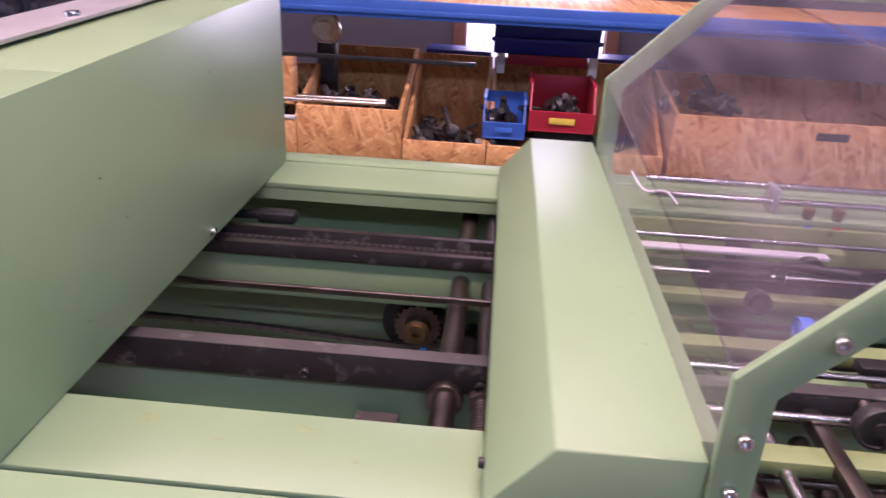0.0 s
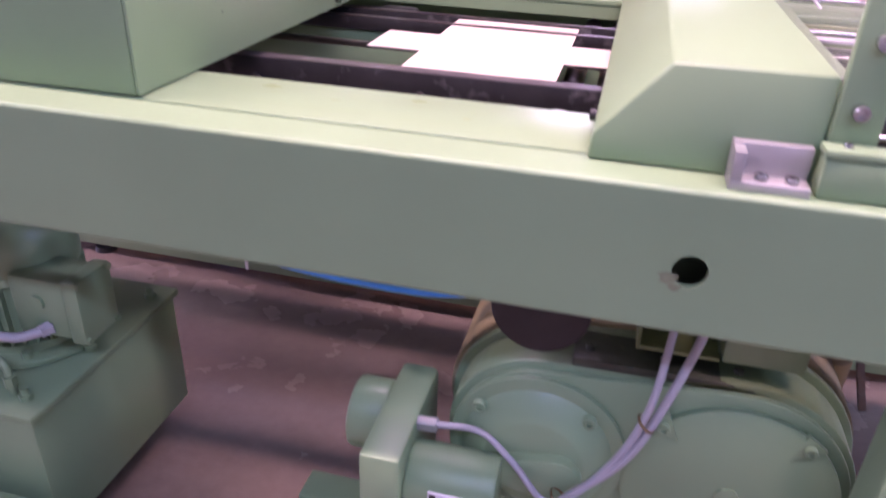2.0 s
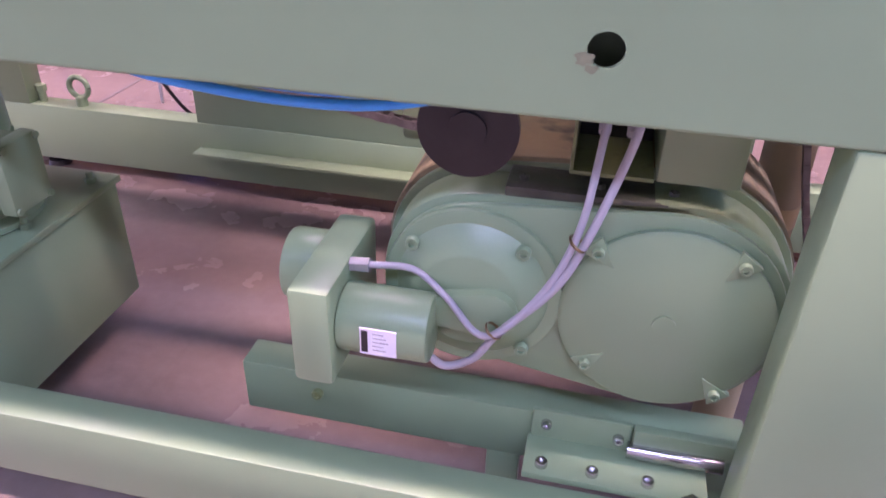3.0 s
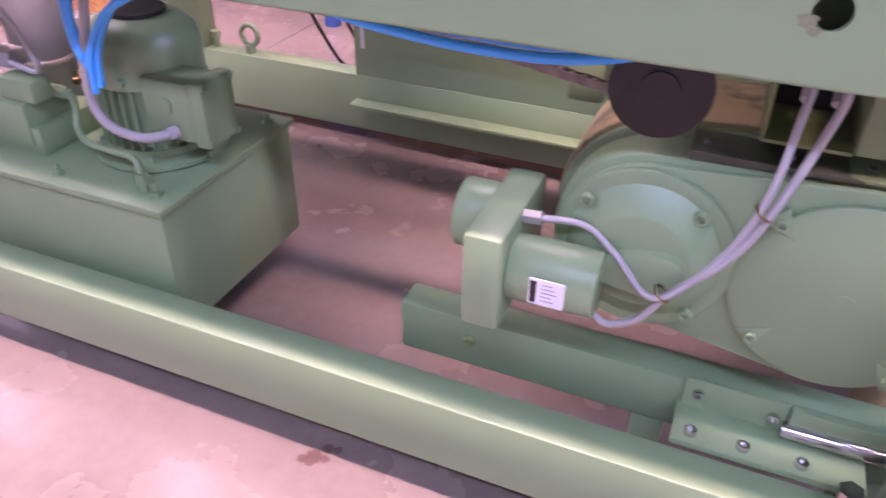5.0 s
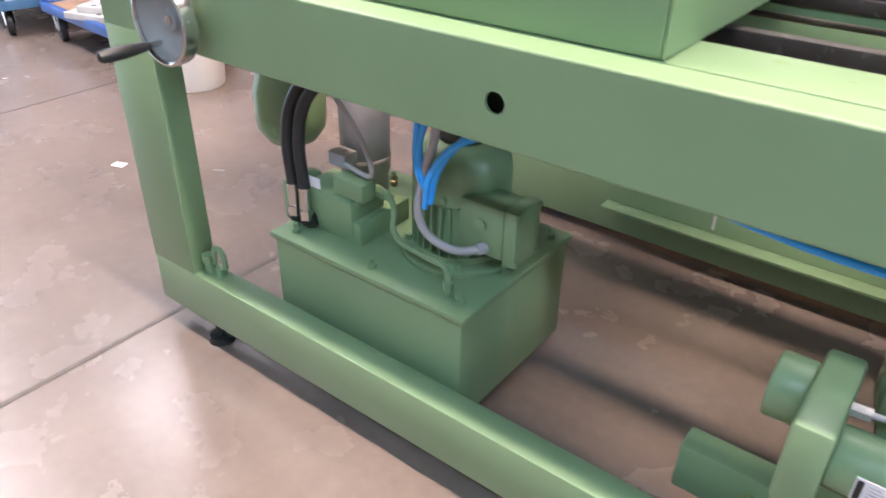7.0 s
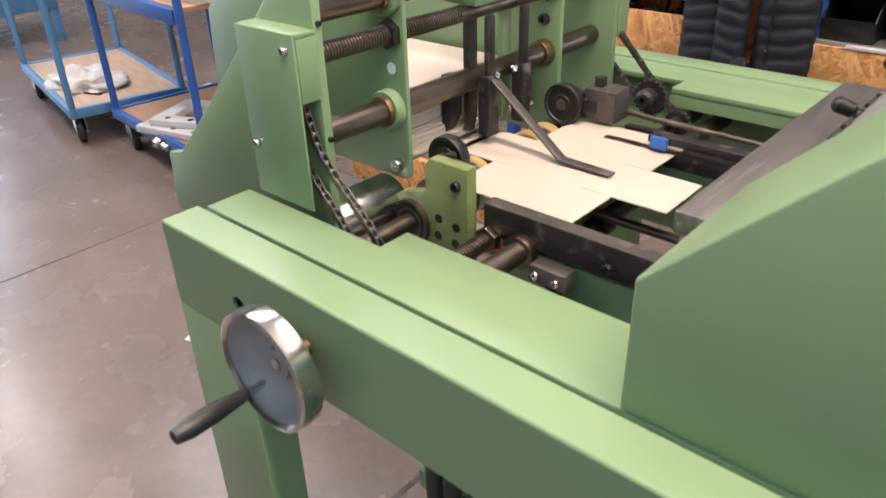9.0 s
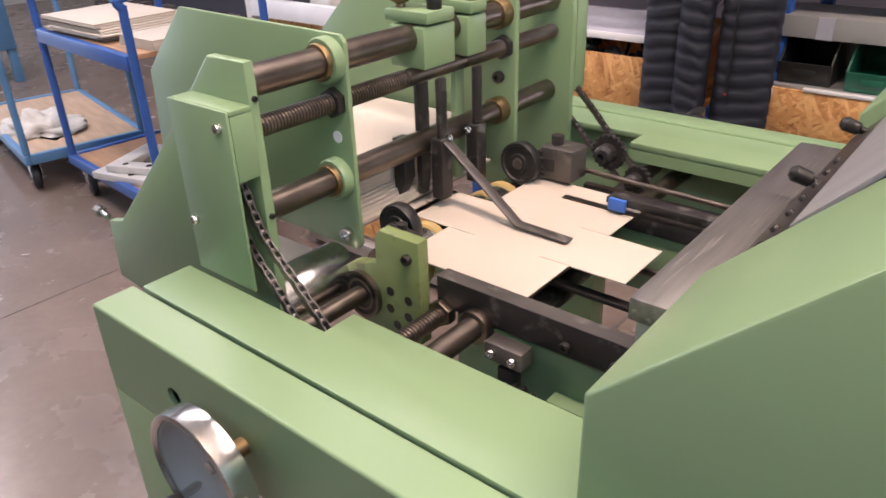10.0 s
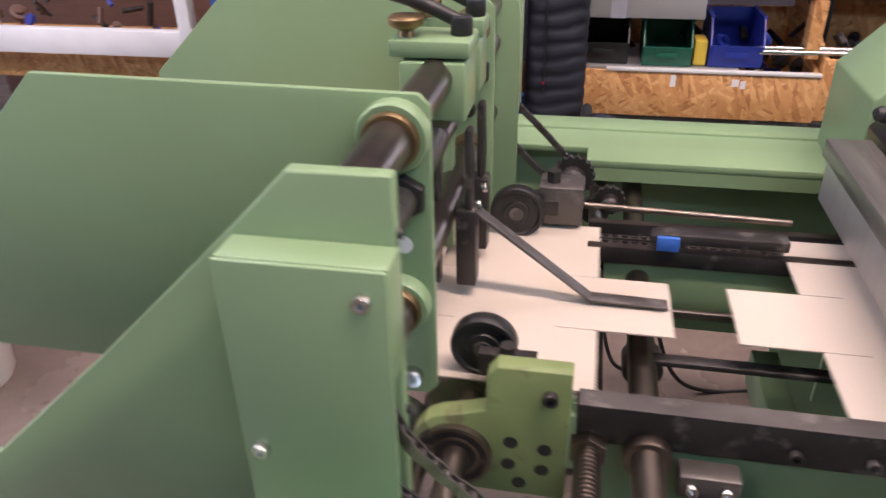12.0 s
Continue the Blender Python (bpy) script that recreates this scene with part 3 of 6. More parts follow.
for bx, bz in ((-1.25, 0.80), (-0.16, 0.765)):
    blk = part("bearing_block", box(bx - 0.03, bx + 0.03, 0.93, 0.957, bz, bz + 0.028, 0.002), WORN, frm)
    for d in (-0.017, 0.017):
        socket_screw((bx + d, 0.93, bz + 0.014), (0, -1, 0), 0.0065, blk)
part("web_post", box(-1.262, -1.235, 0.935, 0.955, 0.68, 0.79, 0.002), DARK, frm)
sprocket((-1.222, 0.925, 0.715), 0.062, 26, frm, mat=BLACK)
part("drive_shaft", cyl((-1.305, 1.0, 0.79), (-1.305, 1.37, 0.79), 0.018), DARK, frm)
part("shaft_collar", cyl((-1.305, 1.14, 0.79), (-1.305, 1.18, 0.79), 0.026, None, 28, bev=0.003), DARK, frm)
part("cross_tube", box(-1.12, -1.08, 1.0, 1.37, 0.62, 0.68, 0.003), GREEN, frm)

# ---- cover over the gluing section ----
cov = thing("machine_cover", (-0.75, 1.19, RT), "tall pale green sheet metal cover with a sloping shoulder", "machine cover")


def rise(bm):
    """The cover's top climbs a little towards the back."""
    for v in bm.verts:
        if v.co.z > 1.0:
            v.co.z += 0.029 * (v.co.y - 0.67) * min(1, (v.co.z - 1.0) / 0.22)
    return bm


slope = [(-0.995, RT + 0.001), (-0.995, 1.04), (-0.783, 1.247), (-0.505, 1.247), (-0.505, RT + 0.001)]
part("front_cheek", rise(prism(slope, 0.67, 0.90, "y", 0.004)), GREEN, cov)
part("back_cheek", rise(prism(slope, 1.50, 1.715, "y", 0.004)), GREEN, cov)
part("middle_hood", rise(prism([(-0.94, 0.96), (-0.94, 1.055), (-0.762, 1.226), (-0.505, 1.226), (-0.505, 0.96)], 0.90, 1.50, "y", 0.002)), GREYPAINT, cov)
part("side_sheet", rise(prism([(0.67, RT + 0.002), (1.715, RT + 0.002), (1.715, 1.247), (0.67, 1.247)], -0.505, -0.5, "x", 0.002)), GREEN, cov, "smooth pale green side sheet")
part("top_band", rise(box(-0.672, -0.505, 0.90, 1.50, 1.226, 1.2465, 0.002)), GREEN, cov)
gp = part("sloping_plate", rise(prism([(-0.938, 1.076), (-0.785, 1.236), (-0.635, 1.252), (-0.635, 1.258), (-0.787, 1.243), (-0.941, 1.080)], 0.962, 1.56, "y", 0.001)), GREYPLATE, cov, "brushed grey sheet plate with screws")
for sy in (1.0, 1.2, 1.42):
    socket_screw((-0.66, sy, 1.252 + 0.029 * (sy - 0.67)), (-0.1, 0, 1), 0.011, gp)
part("bar_web", box(-1.052, -1.0, 0.888, 1.455, 0.905, 0.972, 0.002), GREYPLATE, cov, "grey steel web below the cross bar")
bar = part("cross_bar", box(-1.060, -0.997, 0.882, 1.46, 0.972, 1.0, 0.004), BARSTEEL, cov, "worn black steel cross bar")
part("clamp_strip", prism([(-0.993, 0.975), (-0.940, 1.030), (-0.940, 1.062), (-0.948, 1.062), (-0.996, 1.008)], 0.905, 1.495, "y", 0.002), ROD, cov, "brown worn clamping strip with a row of screws")
for sy in (0.95, 1.0, 1.05, 1.10, 1.15, 1.20, 1.25, 1.30):
    socket_screw((-0.972, sy, 1.034), (-0.7, 0, 0.7), 0.0055, bar, DARK)
for ky in (1.22, 1.46):
    part("knob", turned([(0.006, 0), (0.006, 0.01), (0.010, 0.014), (0.011, 0.034), (0.006, 0.04)], (-0.972, ky, 1.03), (-0.9, -0.3, 0.35), 20), BLACK, cov, "black clamping knob")
socket_screw((-0.5, 1.25, 0.918), (1, 0, 0), 0.008, cov)

# ---- hood over the discharge ----
hood = thing("discharge_hood", (0.09, 1.18, RT), "pale green folded hood with chamfered edge", "machine hood")
part("hood_shell", prism([(-0.013, RT + 0.001), (-0.011, 0.926), (0.05, 0.998), (0.186, 0.998), (0.186, RT + 0.001)], 0.652, 1.70, "y", 0.0035), GREEN, hood)
part("step_strip", box(0.188, 0.212, 0.70, 1.66, RT, 0.985, 0.003), GREEN, hood)
socket_screw((-0.0115, 0.712, 0.925), (-1, 0, 0), 0.006, hood, BLACK)
brk = thing("aluminium_bracket", (0.145, 0.64, RT), "small bright aluminium bracket on the green rail", "bracket")
part("base", box(0.111, 0.178, 0.618, 0.65, RT + 0.0005, 0.909, 0.001), CASTALU, brk)
part("upright", box(0.111, 0.178, 0.640, 0.6505, 0.909, 0.938, 0.001), CASTALU, brk)
part("cheek", box(0.111, 0.121, 0.618, 0.64, 0.909, 0.936, 0.001), CASTALU, brk)
for sx in (0.138, 0.163):
    socket_screw((sx, 0.628, 0.909), (0, 0, 1), 0.006, brk)
ebx = thing("switch_box", (0.34, 0.64, RT), "pale green sheet box on the rail", "switch box")
part("housing", box(0.183, 0.6, 0.622, 0.645, RT + 0.0005, 0.937, 0.003), GREEN, ebx)
part("lid", box(0.181, 0.602, 0.620, 0.6455, 0.9372, 0.945, 0.002), GREEN, ebx)
for sx in (0.2, 0.4, 0.58):
    socket_screw((sx, 0.633, 0.945), (0, 0, 1), 0.004, ebx)

guard = thing("acrylic_guard", (0.6, 1.15, RT), "clear acrylic guard in a pale green flat steel frame", "machine guard")


def lifted(bm):
    """The guard stands a little higher at the back."""
    for v in bm.verts:
        if v.co.z > 1.0:
            v.co.z += 0.055 * (v.co.y - 0.66)
    return bm


for gy, nm in ((0.702, "frame_front"), (1.645, "frame_back")):
    z0 = 1.0
    fr = part(nm, (lifted if gy > 1 else lambda b: b)(prism([(0.187, RT), (0.187, 1.089), (0.40, 1.30), (1.1, 1.30), (1.1, 1.262), (0.416, 1.262), (0.226, 1.072), (0.226, RT)], gy - 0.055 if gy < 1 else gy, gy - 0.045 if gy < 1 else gy + 0.01, "y", 0.002)), GREEN, guard)
    if gy < 1:
        for sx, sz in ((0.205, 0.972), (0.207, 1.03), (0.262, 1.132), (0.34, 1.21)):
            socket_screw((sx, 0.647, sz), (0, -1, 0), 0.0075, fr)
for nm, o in (("side_pane", [(0.190, 0.99), (0.190, 1.088), (0.194, 1.087), (0.194, 0.99)]), ("sloping_pane", [(0.190, 1.089), (0.40, 1.298), (0.404, 1.295), (0.194, 1.086)]), ("top_pane", [(0.404, 1.296), (1.1, 1.296), (1.1, 1.292), (0.404, 1.292)])):
    pn = part(nm, lifted(prism(o, 0.658, 1.644, "y", 0.0)), ACRYLIC, guard, "clear acrylic pane with faint reflections")
    pn.visible_shadow = False

# what shows under the guard
inner = thing("delivery_mechanism", (0.7, 1.15, 0.75), "green and steel delivery mechanism under the clear guard", "machine part")
part("bed_plate", box(0.215, 1.2, 0.98, 1.40, 0.70, 0.72, 0.003), DARK, inner)
part("back_wall", box(0.22, 1.4, 1.56, 1.575, 0.76, 0.885, 0.002), GREEN_OLD, inner)
for yy, zz in ((1.60, 0.925), (1.64, 0.945)):
    part("rail_rod", cyl((0.30, yy, zz), (1.4, yy, zz), 0.007), STEEL, inner)
for xx in (0.55, 0.95):
    part("rod_clamp", box(xx, xx + 0.014, 1.592, 1.648, RT, 0.953, 0.003), CASTALU, inner)
for xx, m in ((0.62, BLUEPLASTIC), (0.68, REDPLASTIC)):
    vv = part("valve", turned([(0.009, 0.885), (0.009, 0.905), (0.012, 0.906), (0.012, 0.922), (0.006, 0.924)], (xx, 1.58, 0), (0, 0, 1), 20), BRASS, inner)
    part("valve_ring", turned([(0.010, 0.875), (0.013, 0.876), (0.013, 0.886), (0.010, 0.888)], (xx, 1.58, 0), (0, 0, 1), 20, ring=True), m, vv)
for yy, zz in ((1.10, 0.86), (1.27, 0.86), (0.84, 0.86)):
    part("green_strip", box(0.24, 1.2, yy, yy + 0.035, zz - 0.02, zz, 0.002), GREEN_OLD, inner)
for xx, yy, r in ((0.55, 1.36, 0.026), (0.42, 1.22, 0.02), (0.73, 1.38, 0.024), (0.47, 0.9, 0.03)):
    ring_wheel((xx, yy, 0.88), (0, 1, 0), r, 0.02, 0.006, inner, "roller", DARK)
for yy in (0.80, 0.88, 1.18):
    part("carriage_rod", cyl((0.25, yy, 0.80), (1.2, yy, 0.80), 0.012), ROD, inner)
for xx in (0.33, 0.42, 0.6):
    part("shaft", cyl((xx, 0.71, 0.79), (xx, 1.55, 0.79), 0.014), ROD, inner)
for xx, zz in ((0.27, 0.845), (0.36, 0.83), (0.50, 0.85)):
    part("slanted_rod", cyl((xx, 0.69, zz), (xx - 0.02, 0.96, zz + 0.02), 0.010, None, 20), STEEL if xx < 0.45 else ROD, inner, "bright round steel rod")
for xx in (0.30, 0.45, 0.58):
    part("foot_block", box(xx, xx + 0.06, 0.70, 0.735, 0.80, 0.87, 0.004), (WORN, DARK, GREEN_OLD)[int(xx * 10) % 3], inner)
part("lever", box(0.50, 0.66, 1.02, 1.05, 0.875, 0.89, 0.003), BLACK, inner)
part("cable", tube([(0.27, 1.66, 0.95), (0.29, 1.60, 0.93), (0.33, 1.585, 0.935), (0.355, 1.57, 0.915)], 0.003), WHITE, inner)
ring_wheel((0.445, 1.10, 0.90), (1, 0, 0), 0.018, 0.02, 0.006, inner, "knob", BLUEPLASTIC)

for k, (xx, yy) in enumerate(((0.30, 1.44), (0.44, 1.47), (0.60, 1.43), (0.78, 1.46), (0.34, 1.0), (0.52, 0.94), (0.70, 0.99), (0.9, 0.95))):
    cl = part("clamp_block", box(xx, xx + 0.045, yy, yy + 0.03, 0.80, 0.872 + 0.008 * (k % 3), 0.004), (DARK, WORN, GREEN_OLD)[k % 3], inner)
    socket_screw((xx + 0.022, yy, 0.85), (0, -1, 0), 0.007, cl)
for yy, zz, r in ((1.46, 0.89, 0.005), (1.33, 0.875, 0.006), (1.0, 0.885, 0.005), (0.92, 0.87, 0.006)):
    part("guide_rod", cyl((0.235, yy, zz), (1.2, yy, zz), r, None, 24), STEEL, inner, "bright steel guide rod")
for x0, yy in ((0.36, 1.30), (0.62, 1.05)):
    part("spring", thread((x0, yy, 0.892), (x0 + 0.10, yy, 0.892), 0.009, 0.006, 0.003, 12), DARK, inner, "dark coil spring")
    part("clamp_lever", tube([(x0 + 0.12, yy, 0.88), (x0 + 0.12, yy - 0.01, 0.915), (x0 + 0.16, yy - 0.05, 0.93), (x0 + 0.21, yy - 0.07, 0.935)], 0.009), BLACK, inner, "black clamping lever")
part("belt_strip", box(0.24, 0.60, 1.395, 1.42, 0.884, 0.892, 0.003), PALEALU, inner, "pale flat strip over the rollers")
for xx in (0.27, 0.40, 0.53, 0.70):
    part("cross_rail", box(xx, xx + 0.022, 0.72, 0.95, 0.845, 0.865, 0.003), ROD, inner)

# ---- board magazine ----
mag = thing("board_magazine", (-1.7, 1.15, RT), "pale green board magazine with steel rods and spindles", "feed magazine")
p1 = part("outer_plate", prism([(-1.519, 0.75), (-1.519, 1.2), (-1.592, 1.2), (-1.657, 1.135), (-1.78, 1.017), (-1.925, 0.884), (-1.972, 0.872), (-1.982, 0.76), (-1.85, 0.75)], 0.784, 0.799, "y", 0.0025), GREEN, mag, "pale green outer side plate")
cb = part("chain_case", box(-1.637, -1.515, 0.746, 0.7505, 0.908, 1.15, 0.002), GREEN, mag, "pale green chain case with screws")
part("case_top", box(-1.637, -1.515, 0.7508, 0.7835, 1.143, 1.15, 0.002), GREEN, mag)
part("case_side", box(-1.519, -1.515, 0.7508, 0.7835, 1.06, 1.1427, 0.001), GREEN, mag)
part("case_side", box(-1.637, -1.633, 0.7508, 0.7835, 0.908, 1.1427, 0.001), GREEN, mag)
for sx, sz in ((-1.532, 1.128), (-1.622, 0.985)):
    socket_screw((sx, 0.746, sz), (0, -1, 0), 0.0065, cb)
for sz in (1.155, 1.0):
    socket_screw((-1.519, 0.792, sz), (1, 0, 0), 0.004, p1, BLACK)
chain([(-1.548, 0.768, 1.075), (-1.534, 0.768, 1.04), (-1.516, 0.768, 0.995), (-1.485, 0.768, 0.958), (-1.448, 0.768, 0.925), (-1.412, 0.768, 0.888), (-1.40, 0.768, 0.872)], mag, 0.0127, 0.0045)
chain([(-1.575, 0.768, 1.03), (-1.548, 0.768, 0.97), (-1.530, 0.768, 0.942), (-1.501, 0.768, 0.912), (-1.478, 0.768, 0.885), (-1.46, 0.768, 0.86)], mag, 0.0127, 0.0045)
ring_wheel((-1.585, 0.768, 1.05), (0, 1, 0), 0.028, 0.012, 0.008, mag, "chain_wheel", BLACK)
ring_wheel((-1.425, 0.768, 0.835), (0, 1, 0), 0.03, 0.012, 0.01, mag, "chain_wheel", BLACK)


def magazine_plate(y0, y1, name):
    return part(name, prism([(-1.531, 0.885), (-1.531, 1.19), (-1.541, 1.2), (-1.915, 1.205), (-2.043, 1.085), (-2.062, 0.875), (-1.541, 0.875)], y0, y1, "y", 0.002), GREEN, mag, "large pale green guide plate")


mp2, mp3 = magazine_plate(0.956, 0.964, "guide_plate"), magazine_plate(1.367, 1.377, "guide_plate")
part("hole", cyl((-1.56, 0.9552, 1.053), (-1.56, 0.956, 1.053), 0.009), WHITE, mp2)
socket_screw((-1.556, 0.956, 0.899), (0, -1, 0), 0.011, mp2)
socket_screw((-1.566, 1.367, 1.05), (0, -1, 0), 0.011, mp3, DARK)
p4 = part("outer_plate", prism([(-1.512, 0.75), (-1.512, 1.14), (-1.52, 1.21), (-1.6, 1.21), (-1.93, 0.884), (-1.97, 0.87), (-1.98, 0.76)], 1.53, 1.545, "y", 0.0025), GREEN, mag)
part("chain_case", box(-1.62, -1.512, 1.5455, 1.585, 0.99, 1.18, 0.002), GREEN, mag)
chain([(-1.53, 1.56, 1.01), (-1.46, 1.56, 0.94), (-1.40, 1.56, 0.875), (-1.35, 1.56, 0.83)], mag, 0.0127, 0.0045)
chain([(-1.53, 1.56, 0.935), (-1.48, 1.56, 0.885), (-1.41, 1.56, 0.825)], mag, 0.0127, 0.0045)
ring_wheel((-1.375, 1.56, 0.81), (0, 1, 0), 0.026, 0.012, 0.008, mag, "chain_wheel", BLACK)
for name, rx, rz, r, threaded in (("top_rod", -1.562, 1.164, 0.0205, False), ("bottom_rod", -1.565, 0.990, 0.0195, False), ("spindle", -1.556, 1.106, 0.0145, True)):
    if threaded:
        part(name, thread((rx, 0.799, rz), (rx, 1.10, rz), r, 0.0055, 0.002), ROD, mag, "threaded brown steel spindle")
        part(name, cyl((rx, 1.10, rz), (rx, 1.24, rz), r * 0.95), ROD, mag)
        part(name, thread((rx, 1.24, rz), (rx, 1.53, rz), r, 0.0055, 0.002), ROD, mag, "threaded brown steel spindle")
    else:
        part(name, cyl((rx, 0.799, rz), (rx, 1.53, rz), r, None, 32), ROD, mag, "brown tinted steel rod")
    for y, s in ((0.956, 1), (1.367, 0.92)):
        if not threaded:
            if s == 1:
                part("welded_ring", turned([(r * 1.2, 0), (r * 1.6, 0), (r * 1.6, 0.014), (r * 1.5, 0.017), (r * 1.2, 0.017)], (rx, y, rz), (0, -1, 0), 32), GREEN, mag)
            part("bush", turned([(r, 0), (r * 1.26, 0), (r * 1.26, 0.022), (r * 1.2, 0.025), (r, 0.025)], (rx, y, rz), (0, -1, 0), 32), BRASS, mag, "bronze bush")
        else:
            part("nut", cyl((rx, y - 0.014, rz), (rx, y, rz), r * 1.5, None, 6, bev=0.002), DARK, mag)

for by, hw in ((1.155, 0.038), (1.25, 0.026)):
    blk = part("clamp_block", box(-1.60, -1.528, by - hw, by + hw, 1.118, 1.182, 0.004), GREEN, mag, "pale green split clamp block")
    part("clamp_cap", box(-1.612, -1.524, by - hw + 0.004, by + hw - 0.004, 1.185, 1.204, 0.004), GREEN, blk)
    part("thumb_screw", turned([(0.009, 0), (0.008, 0.006), (0.018, 0.011), (0.0195, 0.013), (0.0195, 0.019), (0.017, 0.021), (0, 0.021)], (-1.596, by - 0.012, 1.204), (0, 0, 1), 28), BRASS, blk)
    part("clamp_lever", tube([(-1.538, by, 1.216), (-1.555, by + 0.001, 1.224), (-1.585, by + 0.006, 1.235), (-1.632, by + 0.014, 1.246)], 0.0078, bm=cyl((-1.538, by, 1.203), (-1.538, by, 1.224), 0.012, bev=0.003)), BLACK, blk, "black clamping lever")
    part("guide_arm", prism([(by - 0.012, 1.125), (by + 0.012, 1.125), (by + 0.012, 0.93), (by + 0.004, 0.895), (by - 0.012, 0.895)], -1.578, -1.566, "x", 0.001), GREEN if by > 1.2 else DARK, mag)
    part("slotted_link", box(-1.535, -1.525, by - 0.011, by + 0.011, 1.0, 1.10, 0.005), DARK, mag)
    # black strip on the closed link paints the shade of its slot
    part("link_slot", box(-1.5248, -1.5243, by - 0.004, by + 0.004, 1.03, 1.08, 0), BLACK, mag)
    part("front_arm", box(-1.545, -1.52, by - 0.014, by + 0.014, 0.895, 1.0, 0.003), DARK, mag)
part("shoe", prism([(-1.60, 1.0), (-1.575, 1.0), (-1.575, 0.93), (-1.59, 0.90), (-1.63, 0.888), (-1.60, 0.92)], 1.11, 1.135, "y", 0.001), BLACK, mag)
part("steel_finger", prism([(-1.535, 0.998), (-1.525, 1.001), (-1.378, 0.888), (-1.285, 0.8855), (-1.285, 0.8825), (-1.379, 0.8845), (-1.527, 0.997), (-1.535, 0.995)], 1.146, 1.166, "y", 0.0005), WORN, mag, "bent flat steel finger resting on the boards")
for yy in (1.16, 1.21):
    socket_screw((-1.522, yy, 1.0), (1, 0, 0.3), 0.006, mag)

# bearing brackets, pinch wheels and feed roller
for k, y0 in enumerate((0.93, 1.385)):
    if k == 0:
        circ = [(-1.507 + 0.05 * math.cos(a), 0.823 + 0.05 * math.sin(a)) for a in [math.pi * (0.5 + k2 / 10) for k2 in range(11)]]
        bb = part("bearing_bracket", prism(circ + [(-1.392, 0.773), (-1.392, 0.94), (-1.466, 0.94), (-1.476, 0.926), (-1.476, 0.884), (-1.507, 0.873)][0:], y0, y0 + 0.022, "y", 0.002), GREEN_OLD, mag, "yellow-green bearing bracket with bored holes")
        part("bearing", turned([(0.014, 0), (0.022, 0), (0.022, 0.004), (0.028, 0.004), (0.028, -0.002), (0.037, -0.002), (0.038, 0.006), (0.014, 0.006)], (-1.507, y0, 0.823), (0, -1, 0), 36, ring=True), DARK, bb)
        part("bearing_ring", turned([(0.0225, 0.003), (0.0225, 0.0075), (0.0265, 0.0075), (0.0265, 0.003)], (-1.507, y0, 0.823), (0, -1, 0), 36, ring=True), ROD, bb)
        part("bearing_ring", turned([(0.034, 0.003), (0.034, 0.008), (0.0385, 0.008), (0.0385, 0.0)], (-1.507, y0, 0.823), (0, -1, 0), 36, ring=True), ROD, bb)
        # black discs on the face paint the shade inside the bored holes
        for hx, hz in ((-1.45, 0.845), (-1.452, 0.815), (-1.415, 0.84), (-1.417, 0.812), (-1.44, 0.79)):
            part("bore", cyl((hx, y0 - 0.0006, hz), (hx, y0, hz), 0.0075, None, 24), BLACK, bb)
        socket_screw((-1.412, y0, 0.91), (0, -1, 0), 0.008, bb, DARK)
    else:
        bb = part("bearing_bracket", box(-1.46, -1.395, 1.345, 1.40, 0.885, 0.945, 0.004), WORN, mag, "oily grey bearing block")
        part("screw_head", cyl((-1.44, 1.37, 0.945), (-1.44, 1.37, 0.962), 0.011, None, 6), DARK, bb)
part("roller_shaft", cyl((-1.507, 0.75, 0.823), (-1.507, 1.4, 0.823), 0.014), ROD, mag)
part("feed_roller", cyl((-1.578, 0.80, 0.832), (-1.578, 0.95, 0.832), 0.047, None, 48, bev=0.002), STEEL, mag, "polished steel feed roller")
part("feed_roller", cyl((-1.51, 0.985, 0.83), (-1.51, 1.36, 0.83), 0.044, None, 48), STEEL, mag, "polished steel feed roller")
for yy in (1.03, 1.08, 1.24, 1.29, 1.19):
    part("roller_band", turned([(0.044, 0), (0.0475, 0.002), (0.0475, 0.016), (0.044, 0.018)], (-1.51, yy, 0.83), (0, 1, 0), 40, ring=True), BELTSTREAK, mag, "tan rubber roller band")
for wy, r in ((1.0, 0.036), (1.325, 0.039)):
    ring_wheel((-1.488, wy, 0.914), (0, 1, 0), r, 0.02, 0.011, mag, "pinch_wheel", BLACK, "black pinch wheel")
    s = 1 if wy > 1.2 else -1
    part("wheel_pin", cyl((-1.488, wy - 0.0125, 0.914), (-1.488, wy + 0.016, 0.914), 0.01, None, 20), WORN, mag)
    part("wheel_arm", box(-1.49, -1.43, wy + s * 0.018, wy + s * 0.032, 0.90, 0.925, 0.003), DARK, mag)
    part("wheel_spring", thread((-1.46, wy + s * 0.026, 0.885), (-1.46, wy + s * 0.026, 0.935), 0.012, 0.008, 0.004), DARK, mag)
part("arm", prism([(-1.30, 0.893), (-1.12, 0.893), (-1.12, 0.908), (-1.285, 0.908), (-1.30, 0.904)], 1.296, 1.322, "y", 0.002), DARK, mag, "black sheet arm with blue tape")
part("tape", box(-1.292, -1.262, 1.288, 1.2955, 0.886, 0.9065, 0.001), BLUEPLASTIC, mag, "scrap of blue tape")
part("pull_rod", cyl((-1.40, 1.40, 0.895), (-1.10, 1.385, 0.895), 0.005), ROD, mag)
part("back_table", box(-2.0, -1.60, 0.972, 1.36, 0.868, 0.874, 0.002), GREYPLATE, mag)
part("guide_tray", box(-1.75, -1.56, 0.81, 0.945, 0.845, 0.853, 0.002), CASTALU, mag)
